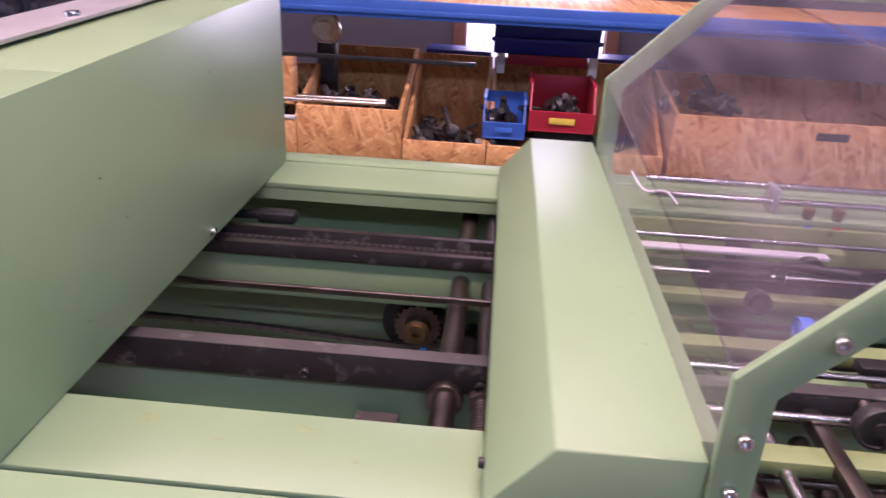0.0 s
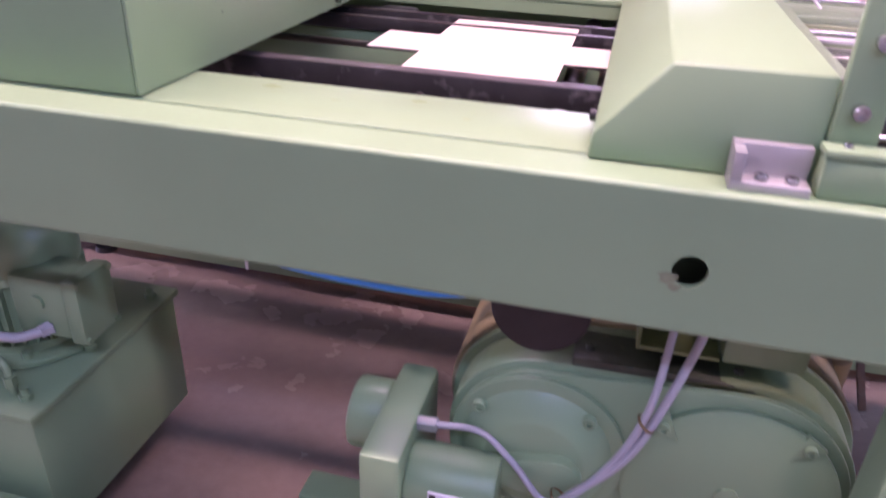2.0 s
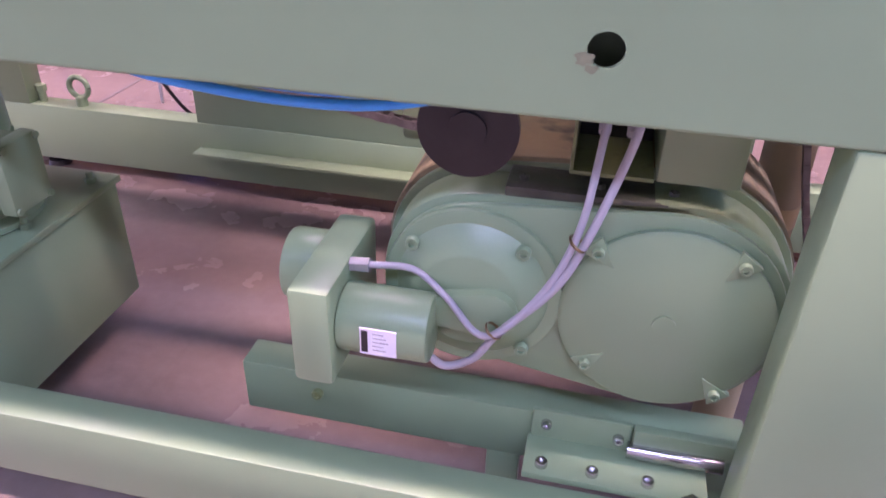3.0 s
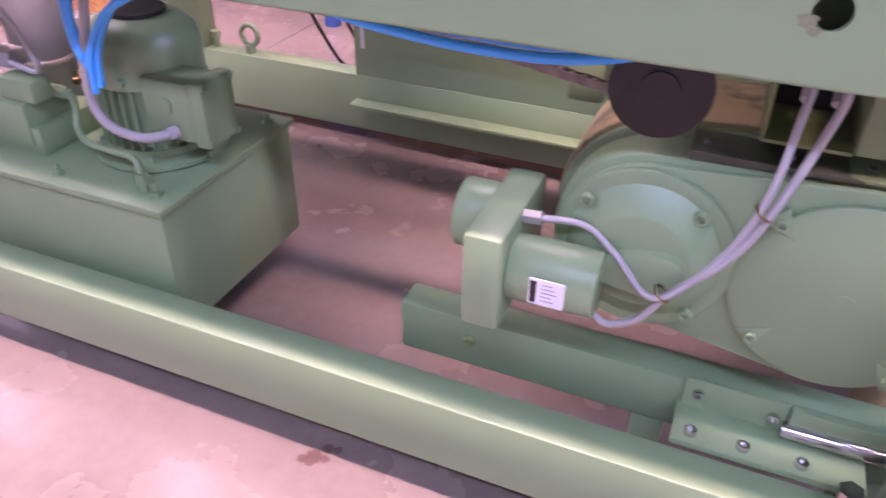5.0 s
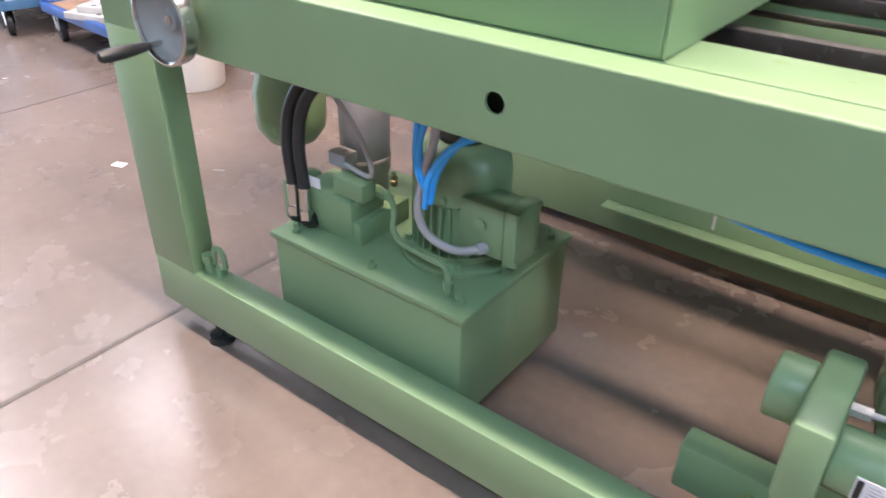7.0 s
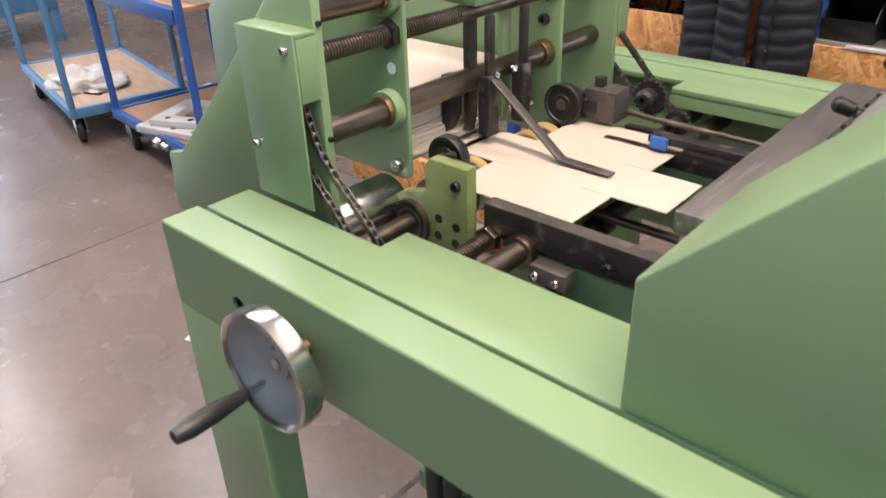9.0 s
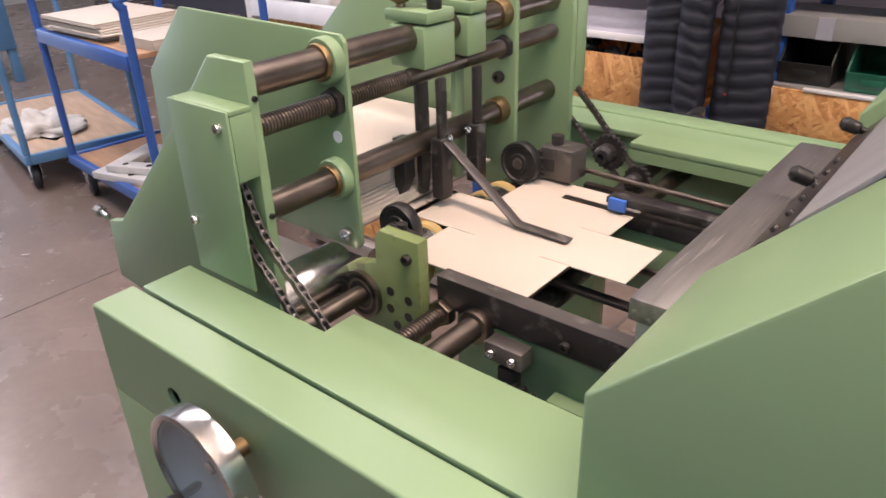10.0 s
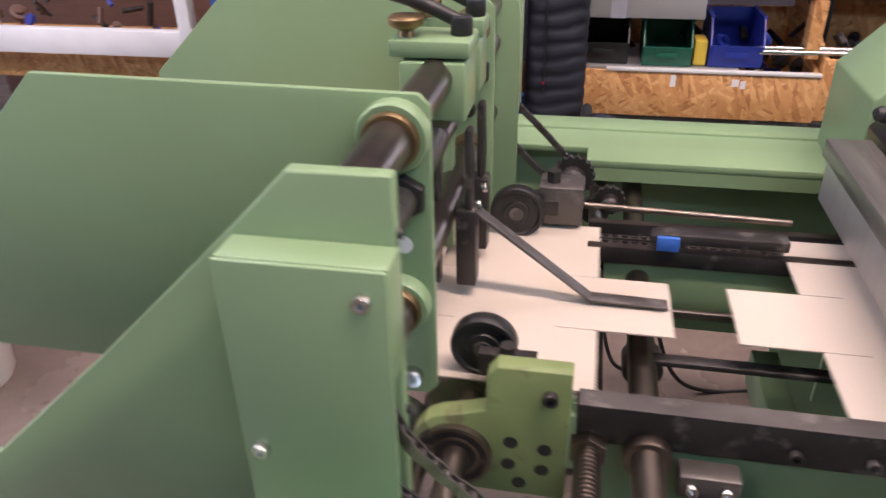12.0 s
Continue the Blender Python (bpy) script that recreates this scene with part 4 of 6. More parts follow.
part("corner_latch", cyl((-1.985, 0.79, 0.872), (-2.01, 0.79, 0.876), 0.006, None, 12, cyl((-2.005, 0.79, 0.875), (-2.02, 0.79, 0.877), 0.011, None, 6)), STEEL, mag)

stack = thing("board_stack", (-1.8, 1.165, 0.8745), "stack of beige greyboard blanks in the magazine", "board stack")
rs = random.Random(4)
z = 0.8885
for k in range(14):
    h = 0.0058
    dx, dy = rs.uniform(-0.002, 0.002), rs.uniform(-0.002, 0.002)
    off = 0.03 * max(0, (6 - k) / 6) ** 2
    part("blank", box(-1.985 + dx + off, -1.604 + dx + off, 0.985 + dy, 1.352 + dy, z, z + h - 0.0002, 0.0003, seg=1), CARD, stack)
    z += h
part("stack_support", box(-1.95, -1.66, 1.0, 1.34, 0.8745, 0.888, 0.001), CARD, stack)


def board(name, x_front, label):
    """A die-cut blank: body with a tab at both ends and slits beside the tabs."""
    b = thing(name, (x_front, 1.167, 0.877), label, "cardboard blank", "die-cut blanks on the feed table")
    y0, y1, ta, tb = 0.982, 1.36, 1.096, 1.215
    xf, L, T, s, d = x_front, 0.222, 0.088, 0.0012, 0.05
    o = [(xf, y0), (xf, ta - s), (xf - d, ta - s), (xf - d, ta), (xf, ta), (xf, tb), (xf - d, tb), (xf - d, tb + s), (xf, tb + s), (xf, y1),
         (xf - L, y1), (xf - L, tb + s), (xf - L + d, tb + s), (xf - L + d, tb), (xf - L, tb), (xf - L, ta), (xf - L + d, ta), (xf - L + d, ta - s), (xf - L, ta - s), (xf - L, y0)]
    part("panel", prism(o, 0.877, 0.879, "z", 0.0), CARD, b)
    for x0, x1 in ((xf, xf + T), (xf - L - T, xf - L)):
        part("tab", prism([(x0, ta), (x1, ta), (x1, tb), (x0, tb)], 0.877, 0.879, "z", 0.0), CARD, b)
    return b


board_a = board("cardboard_blank", -0.634, "beige die-cut greyboard blank sliding out of the cover")
board_b = board("cardboard_blank", -1.25, "beige die-cut greyboard blank under the steel finger")
board_c = board("cardboard_blank", -1.635, "beige die-cut greyboard blank leaving the stack")


sprocket((-1.415, 1.52, 0.888), 0.036, 18, frm, mat=DARK)
sprocket((-1.352, 1.52, 0.848), 0.026, 14, frm, mat=DARK)


# ---- handwheels ----
def handwheel(c, side, label):
    w = thing("handwheel", (c[0], c[1], c[2]), label, "handwheel", "handwheels of the machine")
    d = (0, side, 0)
    part("rim", turned([(0.069, 0.004), (0.069, -0.011), (0.073, -0.015), (0.078, -0.013), (0.079, 0), (0.078, 0.013), (0.073, 0.015), (0.069, 0.011)], c, d, 56, ring=True), STEEL, w, "polished steel rim")
    part("disc", turned([(0.0, -0.034), (0.018, -0.034), (0.021, -0.026), (0.052, -0.022), (0.0695, -0.008), (0.0695, 0.009), (0.066, 0.008), (0.062, -0.004), (0.052, -0.013), (0.036, -0.018), (0.022, -0.018), (0.019, -0.010), (0.0, -0.009)], c, d, 56), DISHALU, w, "satin aluminium dish")
    part("hub_cap", cyl((c[0], c[1] - side * 0.010, c[2]), (c[0], c[1] - side * 0.007, c[2]), 0.008, None, 20), STEEL, w)
    part("hub_shaft", cyl((c[0], c[1] - side * 0.03, c[2]), (c[0], c[1] - side * 0.06, c[2]), 0.011), BRASS, w)
    hx, hz = (c[0] - 0.037, c[2] - 0.047) if side < 0 else (c[0] - 0.026, c[2] + 0.056)
    part("handle", turned([(0.006, 0), (0.009, 0.01), (0.0125, 0.05), (0.0125, 0.085), (0.009, 0.1), (0.004, 0.102)], (hx, c[1] + side * 0.014, hz), d, 24), BLACK, w, "black plastic crank handle")
    part("handle_pin", cyl((hx, c[1] - side * 0.012, hz), (hx, c[1] + side * 0.0145, hz), 0.0055, None, 24), STEEL, w)
    return w


handwheel((-1.375, 0.553, 0.826), -1, "aluminium handwheel with black handle on the front rail")
handwheel((-1.377, 1.845, 0.808), 1, "aluminium handwheel behind the back rail")

# ---- hydraulic unit ----
hyd = thing("hydraulic_unit", (-1.06, 0.89, 0.0), "pale green hydraulic power unit with tank, motor and hoses", "hydraulic unit")
part("tank", box(-1.315, -0.805, 0.692, 1.088, 0.09, 0.340, 0.004), GREEN, hyd, "pale green steel oil tank")
# added feet, coloured dark like the shaded gap below the tank
for x0 in (-1.25, -1.0):
    part("tank_foot", box(x0, x0 + 0.06, 0.78, 1.0, 0.0, 0.09, 0.004), DARK, hyd)
# thin black strip between tank and lid
part("lid_line", box(-1.318, -0.802, 0.688, 1.092, 0.3402, 0.3418, 0), BLACK, hyd, "thin dark line under the lid")
lid = part("tank_lid", box(-1.322, -0.797, 0.684, 1.096, 0.342, 0.356, 0.003), GREEN, hyd)
for bx, by in ((-1.05, 0.716), (-0.838, 0.725), (-1.275, 0.72), (-0.83, 1.05), (-0.83, 0.87), (-1.28, 1.05)):
    part("lid_bolt", cyl((bx, by, 0.356), (bx, by, 0.366), 0.011, None, 6, cyl((bx, by, 0.366), (bx, by, 0.378), 0.006)), GREEN, lid)
mx, my = -0.955, 0.89
mo = part("motor_body", turned([(0.115, 0.356), (0.115, 0.372), (0.10, 0.376), (0.10, 0.39), (0.086, 0.392), (0.086, 0.50), (0.098, 0.502), (0.1, 0.512), (0.1, 0.555), (0.094, 0.583), (0.075, 0.604), (0.045, 0.612), (0.0, 0.614)], (mx, my, 0), (0, 0, 1), 44), GREEN, hyd, "pale green electric motor with cooling fins")
for k in range(32):
    a = 2 * math.pi * k / 32
    c, s = math.cos(a), math.sin(a)
    m = Matrix.Translation((mx + 0.092 * c, my + 0.092 * s, 0.447)) @ Matrix.Rotation(a, 4, "Z") @ Matrix.Diagonal((0.02, 0.0035, 0.108, 1))
    t = bmesh.new()
    bmesh.ops.create_cube(t, size=1, matrix=m)
    part("cooling_fin", t, GREEN, mo)
part("fan_grille", cyl((mx, my, 0.610), (mx, my, 0.618), 0.05), BLACK, mo, "dark fan grille")
jb = part("junction_box", box(-0.895, -0.795, 0.80, 0.878, 0.428, 0.535, 0.005), GREEN, hyd, "pale green junction box")
part("junction_lid", box(-0.793, -0.765, 0.796, 0.882, 0.424, 0.54, 0.004), GREEN, jb)
for yy, zz in ((0.803, 0.431), (0.803, 0.533), (0.875, 0.431), (0.875, 0.533)):
    part("lid_screw", cyl((-0.765, yy, zz), (-0.761, yy, zz), 0.006, None, 12), GREEN, jb)
vb = part("valve_block", box(-1.29, -1.14, 0.755, 0.86, 0.372, 0.455, 0.003), GREEN, hyd)
part("pump_foot", prism([(-1.27, 0.356), (-1.12, 0.356), (-1.12, 0.41), (-1.27, 0.40)], 0.76, 0.92, "y", 0.003), GREEN, hyd)
part("solenoid", box(-1.20, -1.115, 0.765, 0.81, 0.455, 0.498, 0.006), GREEN, hyd)
part("valve_plate", box(-1.335, -1.30, 0.745, 0.83, 0.36, 0.455, 0.003), GREEN, hyd)
part("name_plate", box(-1.27, -1.225, 0.752, 0.7545, 0.462, 0.485, 0), LABEL, hyd)
part("filter", turned([(0.05, 0.36), (0.052, 0.44), (0.056, 0.445), (0.056, 0.615), (0.052, 0.63), (0.03, 0.634)], (-1.248, 0.92, 0), (0, 0, 1), 36), GREYPAINT, hyd, "grey enamelled oil filter canister")
part("pipe_nipple", cyl((-1.14, 0.835, 0.455), (-1.105, 0.83, 0.455), 0.012, None, 6, cyl((-1.105, 0.83, 0.455), (-1.092, 0.826, 0.455), 0.009)), GREEN, hyd)
part("pipe_nut", cyl((-0.866, 0.73, 0.372), (-0.866, 0.73, 0.392), 0.0105, None, 6), GREEN, hyd)
part("brass_nipple", turned([(0.006, 0), (0.008, 0.004), (0.008, 0.012), (0.004, 0.014), (0.004, 0.026)], (-1.125, 0.875, 0.455), (0, 0, 1), 12), BRASS, hyd, "small brass nipple")
for fx in (-1.298, -1.262):
    part("flange", cyl((fx, 0.757, 0.385), (fx, 0.742, 0.385), 0.019, None, 18, bev=0.003), BLACK, hyd)
part("filter_band", turned([(0.0565, 0), (0.058, 0.002), (0.058, 0.012), (0.0565, 0.014)], (-1.248, 0.92, 0.47), (0, 0, 1), 36, ring=True), GREYCABLE, hyd)
part("motor_ring", turned([(0.118, 0), (0.122, 0.003), (0.122, 0.012), (0.118, 0.015)], (mx, my, 0.357), (0, 0, 1), 40), GREEN, hyd)
for a in (0.6, 2.2, 3.7, 5.3):
    part("motor_bolt", cyl((mx + 0.108 * math.cos(a), my + 0.108 * math.sin(a), 0.372), (mx + 0.108 * math.cos(a), my + 0.108 * math.sin(a), 0.384), 0.009, None, 6), GREEN, mo)
part("cover_screw", cyl((mx + 0.03, my - 0.097, 0.52), (mx + 0.03, my - 0.107, 0.52), 0.007, None, 8), GREEN, mo)
part("cable_gland", cyl((-0.832, 0.80, 0.447), (-0.84, 0.785, 0.445), 0.012, None, 6), GREYCABLE, jb)
part("blind_plug", cyl((-0.845, 0.80, 0.492), (-0.845, 0.794, 0.492), 0.013, None, 24), GREEN, jb)
part("connector", box(-1.245, -1.195, 0.80, 0.84, 0.498, 0.53, 0.004), GREYCABLE, hyd)
part("accumulator", turned([(0.02, 0.485), (0.055, 0.50), (0.076, 0.53), (0.08, 0.56), (0.08, 0.62), (0.065, 0.665), (0.03, 0.68)], (-1.407, 0.85, 0), (0, 0, 1), 36, cyl((-1.407, 0.85, 0.38), (-1.407, 0.85, 0.50), 0.018, bm=box(-1.425, -1.29, 0.83, 0.87, 0.37, 0.41, 0.003))), GREEN, hyd, "round pale green pressure accumulator")
for k, hx in enumerate((-1.298, -1.262)):
    part("hydraulic_hose", tube([(hx, 0.742, 0.455), (hx - 0.004, 0.742, 0.56), (hx + 0.02, 0.745, 0.65), (hx + 0.07, 0.77, 0.72), (hx + 0.12, 0.80, 0.76)], 0.0128, 14), RUBBER, hyd, "thick black hydraulic hose")
    part("hose_fitting", cyl((hx, 0.742, 0.405), (hx, 0.742, 0.46), 0.0135, None, 16, cyl((hx, 0.742, 0.385), (hx, 0.742, 0.408), 0.017, None, 6)), STEEL, hyd)
    part("elbow", tube([(hx, 0.742, 0.395), (hx, 0.744, 0.378), (hx + 0.008, 0.762, 0.374)], 0.015, 12), BLACK, hyd)
part("thin_cable", tube([(-1.23, 0.76, 0.76), (-1.20, 0.765, 0.70), (-1.13, 0.77, 0.62), (-1.10, 0.78, 0.54), (-1.12, 0.79, 0.51), (-1.19, 0.80, 0.512)], 0.0055), GREYCABLE, hyd, "thin grey cable")
part("return_pipe", tube([(-1.115, 0.83, 0.455), (-1.085, 0.82, 0.455), (-1.06, 0.80, 0.44), (-1.05, 0.785, 0.415), (-1.01, 0.765, 0.405), (-0.93, 0.748, 0.41), (-0.885, 0.738, 0.415), (-0.868, 0.732, 0.40), (-0.866, 0.73, 0.352)], 0.0062), GREEN, hyd)
part("motor_cable", tube([(-0.90, 0.745, 0.74), (-0.915, 0.745, 0.66), (-0.945, 0.75, 0.57), (-0.955, 0.75, 0.50), (-0.93, 0.752, 0.458), (-0.875, 0.765, 0.44), (-0.825, 0.80, 0.447)], 0.0085, 12), GREYCABLE, hyd, "grey motor cable")
for k, pts in enumerate((((-0.945, 0.75, 0.75), (-0.955, 0.745, 0.66), (-0.952, 0.745, 0.59), (-0.925, 0.75, 0.54)), ((-0.90, 0.75, 0.75), (-0.945, 0.745, 0.66), (-0.94, 0.745, 0.58), (-0.925, 0.75, 0.53)),
                         ((-0.935, 0.745, 0.52), (-0.92, 0.74, 0.59), (-0.87, 0.745, 0.66), (-0.79, 0.755, 0.70), (-0.70, 0.77, 0.72)), ((-0.928, 0.752, 0.53), (-0.908, 0.748, 0.60), (-0.86, 0.752, 0.67), (-0.79, 0.762, 0.712), (-0.70, 0.775, 0.735)))):
    part("air_hose", tube(pts, 0.0065), BLUEHOSE, hyd, "bright blue air hose")
hose = thing("air_hose", (-0.4, 0.78, 0.69), "long bright blue air hose hanging under the rail", "hose")
part("hose", tube([(-0.70, 0.74, 0.744), (-0.50, 0.69, 0.741), (-0.38, 0.66, 0.733), (-0.24, 0.65, 0.7265), (-0.12, 0.655, 0.731), (0.0, 0.72, 0.743)], 0.0062, 12, bm=tube([(-0.66, 0.755, 0.744), (-0.42, 0.69, 0.741), (-0.25, 0.672, 0.734), (-0.12, 0.675, 0.737), (0.0, 0.745, 0.744)], 0.0065, 12)), BLUEHOSE, hose)

# ---- geared motor ----
gm = thing("geared_motor", (0.05, 0.85, 0.0), "pale green geared drive with motor on a steel beam", "geared motor")


def stadium(x0, z0, r0, x1, z1, r1, n=20):
    d = math.atan2(z1 - z0, x1 - x0)
    off = math.acos((r0 - r1) / math.hypot(x1 - x0, z1 - z0))
    a0 = [d + off + (2 * math.pi - 2 * off) * k / n for k in range(n + 1)]
    a1 = [d - off + 2 * off * k / n for k in range(n + 1)]
    return [(x0 + r0 * math.cos(a), z0 + r0 * math.sin(a)) for a in a0] + [(x1 + r1 * math.cos(a), z1 + r1 * math.sin(a)) for a in a1]


gb = part("gear_case", prism(stadium(-0.028, 0.478, 0.122, 0.208, 0.468, 0.148), 0.735, 0.80, "y", 0.004), GREEN, gm, "pale green cast gear case")
part("dusty_housing", prism(stadium(-0.028, 0.478, 0.138, 0.208, 0.468, 0.162), 0.815, 0.97, "y", 0.005), DUST, gm, "gear housing with a dusty tan top")
part("case_flange", prism(stadium(-0.028, 0.478, 0.132, 0.208, 0.468, 0.158), 0.80, 0.815, "y", 0.004), GREEN, gb)
part("case_front", prism(stadium(-0.028, 0.478, 0.112, 0.208, 0.468, 0.140), 0.724, 0.735, "y", 0.003), GREEN, gb)
part("large_cover", turned([(0.126, 0), (0.128, 0.003), (0.128, 0.01), (0.122, 0.014), (0, 0.014)], (0.208, 0.724, 0.465), (0, -1, 0), 64), GREEN, gb, "round bolted gear cover")
part("plug", cyl((0.208, 0.7095, 0.465), (0.208, 0.707, 0.465), 0.014, None, 24), GREEN, gb)
part("motor_flange", turned([(0.112, 0), (0.114, 0.003), (0.113, 0.009), (0.108, 0.011), (0.097, 0.011), (0.094, 0.014), (0.066, 0.034), (0.062, 0.036), (0, 0.037)], (-0.03, 0.724, 0.473), (0, -1, 0), 56), GREEN, gb)
part("motor_neck", prism(stadium(-0.07, 0.462, 0.022, 0.0, 0.464, 0.034, 9), 0.672, 0.70, "y", 0.005), GREEN, gb)
for bx, bz in ((0.118, 0.556), (0.281, 0.561), (0.122, 0.39), (0.285, 0.372)):
    ux, uz = (0.208 - bx) / math.hypot(0.208 - bx, 0.465 - bz), (0.465 - bz) / math.hypot(0.208 - bx, 0.465 - bz)
    part("lug", prism([(bx - 0.012 * ux - 0.016 * uz, bz - 0.012 * uz + 0.016 * ux), (bx - 0.012 * ux + 0.016 * uz, bz - 0.012 * uz - 0.016 * ux), (bx + 0.03 * ux, bz + 0.03 * uz)], 0.7088, 0.718, "y", 0.0015), GREEN, gb)
    socket_screw((bx, 0.708, bz), (0, -1, 0), 0.0075, gb, GREEN)
for bx, bz in ((-0.105, 0.536), (0.032, 0.543), (0.04, 0.398)):
    socket_screw((bx, 0.7095, bz), (0, -1, 0), 0.009, gb, GREEN)
# lid and its screws far darker than the green gear case
part("case_lid", box(0.0, 0.215, 0.735, 0.80, 0.600, 0.614, 0.003), DARKGREEN, gb, "dark green lid with screws")
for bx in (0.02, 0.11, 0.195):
    socket_screw((bx, 0.76, 0.614), (0, 0, 1), 0.006, gb, DARKGREEN)
mt = part("motor", cyl((-0.18, 0.66, 0.446), (-0.066, 0.66, 0.446), 0.044, None, 40, bev=0.004), GREEN, gm, "small pale green motor with name plate")
part("motor_head", box(-0.233, -0.180, 0.605, 0.80, 0.372, 0.512, 0.008), GREEN, mt)
part("motor_cap", cyl((-0.285, 0.745, 0.455), (-0.233, 0.745, 0.455), 0.05, None, 36, bev=0.006), GREEN, mt)
lb = part("name_plate", prism([(-0.146, 0.466), (-0.101, 0.466), (-0.101, 0.428), (-0.146, 0.428)], 0.6135, 0.6155, "y", 0.0), LABEL, mt, "white name plate with dark bars")
for k in range(5):
    part("print_bar", box(-0.130, -0.130 + 0.014 + 0.003 * (k % 3), 0.6128, 0.6134, 0.459 - 0.006 * k, 0.4605 - 0.006 * k, 0), GREYCABLE, lb)
part("print_bar", box(-0.144, -0.136, 0.6128, 0.6134, 0.431, 0.463, 0), BLACK, lb)
part("gland", cyl((-0.18, 0.69, 0.503), (-0.155, 0.69, 0.505), 0.010, None, 6), CASTALU, mt)
part("drive_cable", tube([(-0.16, 0.69, 0.505), (-0.10, 0.69, 0.508), (-0.055, 0.672, 0.488), (0.0, 0.652, 0.452), (0.06, 0.665, 0.515), (0.093, 0.675, 0.60), (0.105, 0.70, 0.70), (0.11, 0.72, 0.75)], 0.0045), GREYCABLE, gm, "pale grey cable tied in a bundle")
part("drive_cable", tube([(-0.07, 0.66, 0.40), (-0.05, 0.665, 0.385), (-0.015, 0.665, 0.405), (0.015, 0.66, 0.455), (0.07, 0.665, 0.52), (0.10, 0.675, 0.58), (0.135, 0.70, 0.69), (0.145, 0.72, 0.75)], 0.0052), GREYCABLE, gm, "pale grey cable tied in a bundle")
for c in ((0.008, 0.66, 0.456), (0.093, 0.672, 0.585)):
    part("cable_tie", turned([(0.012, -0.002), (0.013, 0), (0.012, 0.002)], c, (0.6, 0, 0.8), 14, ring=True), BRASS, gm)
part("beam", box(-0.39, 0.36, 0.752, 0.81, 0.155, 0.250, 0.004), GREEN, gm, "pale green square beam")
part("beam_plate", box(0.064, 0.203, 0.744, 0.7515, 0.158, 0.262, 0.002), GREEN, gm)
part("beam_end", box(0.206, 0.36, 0.735, 0.7515, 0.232, 0.262, 0.003), GREEN, gm)
for bx, bz in ((0.085, 0.24), (0.085, 0.20), (0.187, 0.235)):
    socket_screw((bx, 0.744, bz), (0, -1, 0), 0.008, gm)
socket_screw((-0.267, 0.752, 0.212), (0, -1, 0), 0.009, gm, GREEN_OLD)
part("foot_plate", box(0.06, 0.31, 0.672, 0.75, 0.2005, 0.212, 0.002), GREEN, gm)
for bx in (0.085, 0.155, 0.23):
    socket_screw((bx, 0.69, 0.212), (0, 0, 1), 0.009, gm)
part("slide_rod", cyl((0.2, 0.735, 0.225), (0.33, 0.735, 0.225), 0.012), STEEL, gm)
for x0 in (0.0, 0.30):
    part("beam_support", box(x0, x0 + 0.05, 0.755, 0.80, 0.0, 0.155, 0.003), GREEN, gm)
part("dark_disc", turned([(0.0, 0), (0.056, 0), (0.058, 0.002), (0.058, 0.012), (0.022, 0.014), (0.022, 0.018), (0, 0.018)], (-0.043, 0.72, 0.691), (0, -1, 0), 48), BLACK, gm, "dark steel disc")
part("disc_shaft", cyl((-0.043, 0.72, 0.691), (-0.043, 1.40, 0.691), 0.016), DARK, gm)
chain([(-0.06, 0.85, 0.620), (-0.11, 0.85, 0.626), (-0.30, 0.85, 0.656), (-0.47, 0.85, 0.69), (-0.62, 0.85, 0.73)], gm, 0.0159, 0.007)
part("angle_gear", box(-0.26, -0.19, 1.22, 1.32, 0.44, 0.54, 0.01), GREEN, gm)
cbx = thing("cable_box", (0.17, 0.80, 0.64), "olive sheet cable duct box under the rail", "cable box")
part("box_body", box(0.170, 0.262, 0.745, 0.90, 0.636, 0.752, 0.003), GREEN, cbx)
part("box_open", box(0.072, 0.1685, 0.885, 0.90, 0.632, 0.752, 0.001, box(0.072, 0.1685, 0.75, 0.885, 0.632, 0.637, 0.001, box(0.072, 0.076, 0.75, 0.885, 0.637, 0.752, 0.001))), GREEN_OLD, cbx)
# black slab paints the shade inside the open half of the box
part("shade_slab", box(0.077, 0.168, 0.86, 0.884, 0.638, 0.75, 0.001), BLACK, cbx)
for cx in (0.105, 0.135):
    part("cable", tube([(cx, 0.72, 0.70), (cx + 0.002, 0.76, 0.725), (cx + 0.015, 0.82, 0.72)], 0.007), GREYCABLE, cbx)
slats = thing("spring_pack", (0.03, 1.2, 0.5), "row of slanting oily olive slats behind the gear case", "machine part")
for k in range(9):
    part("slat", prism([(-0.05 + 0.02 * k, 0.55), (-0.041 + 0.02 * k, 0.55), (-0.001 + 0.02 * k, 0.70), (-0.01 + 0.02 * k, 0.70)], 1.18, 1.2, "y", 0.001), GREEN_OLD, slats)
roll = thing("tan_column", (0.41, 1.03, 0.0), "upright olive-tan column with light streaks painted as bands", "paper roll")
part("roll", cyl((0.375, 1.03, 0.0), (0.375, 1.03, 0.60), 0.036, None, 32), TANCOLUMN, roll)
# paler rings paint the streaks of light that cross the column
for zz in (0.2, 0.33, 0.46):
    part("band", turned([(0.0362, 0), (0.0372, 0.002), (0.0372, 0.035), (0.0362, 0.037)], (0.375, 1.03, zz), (0, 0, 1), 32), BELTSTREAK, roll)
tube_t = thing("pneumatic_cylinder", (0.6, 1.2, 0.56), "horizontal bright steel cylinder below the deck", "machine part")
part("barrel", cyl((0.4, 1.25, 0.55), (0.9, 1.25, 0.55), 0.03), STEEL, tube_t)
chain([(0.36, 0.95, 0.68), (0.39, 0.95, 0.55), (0.42, 0.95, 0.45)], tube_t)
part("bracket_arm", box(0.40, 0.7, 1.2, 1.3, 0.58, 0.74, 0.004), GREEN, tube_t)
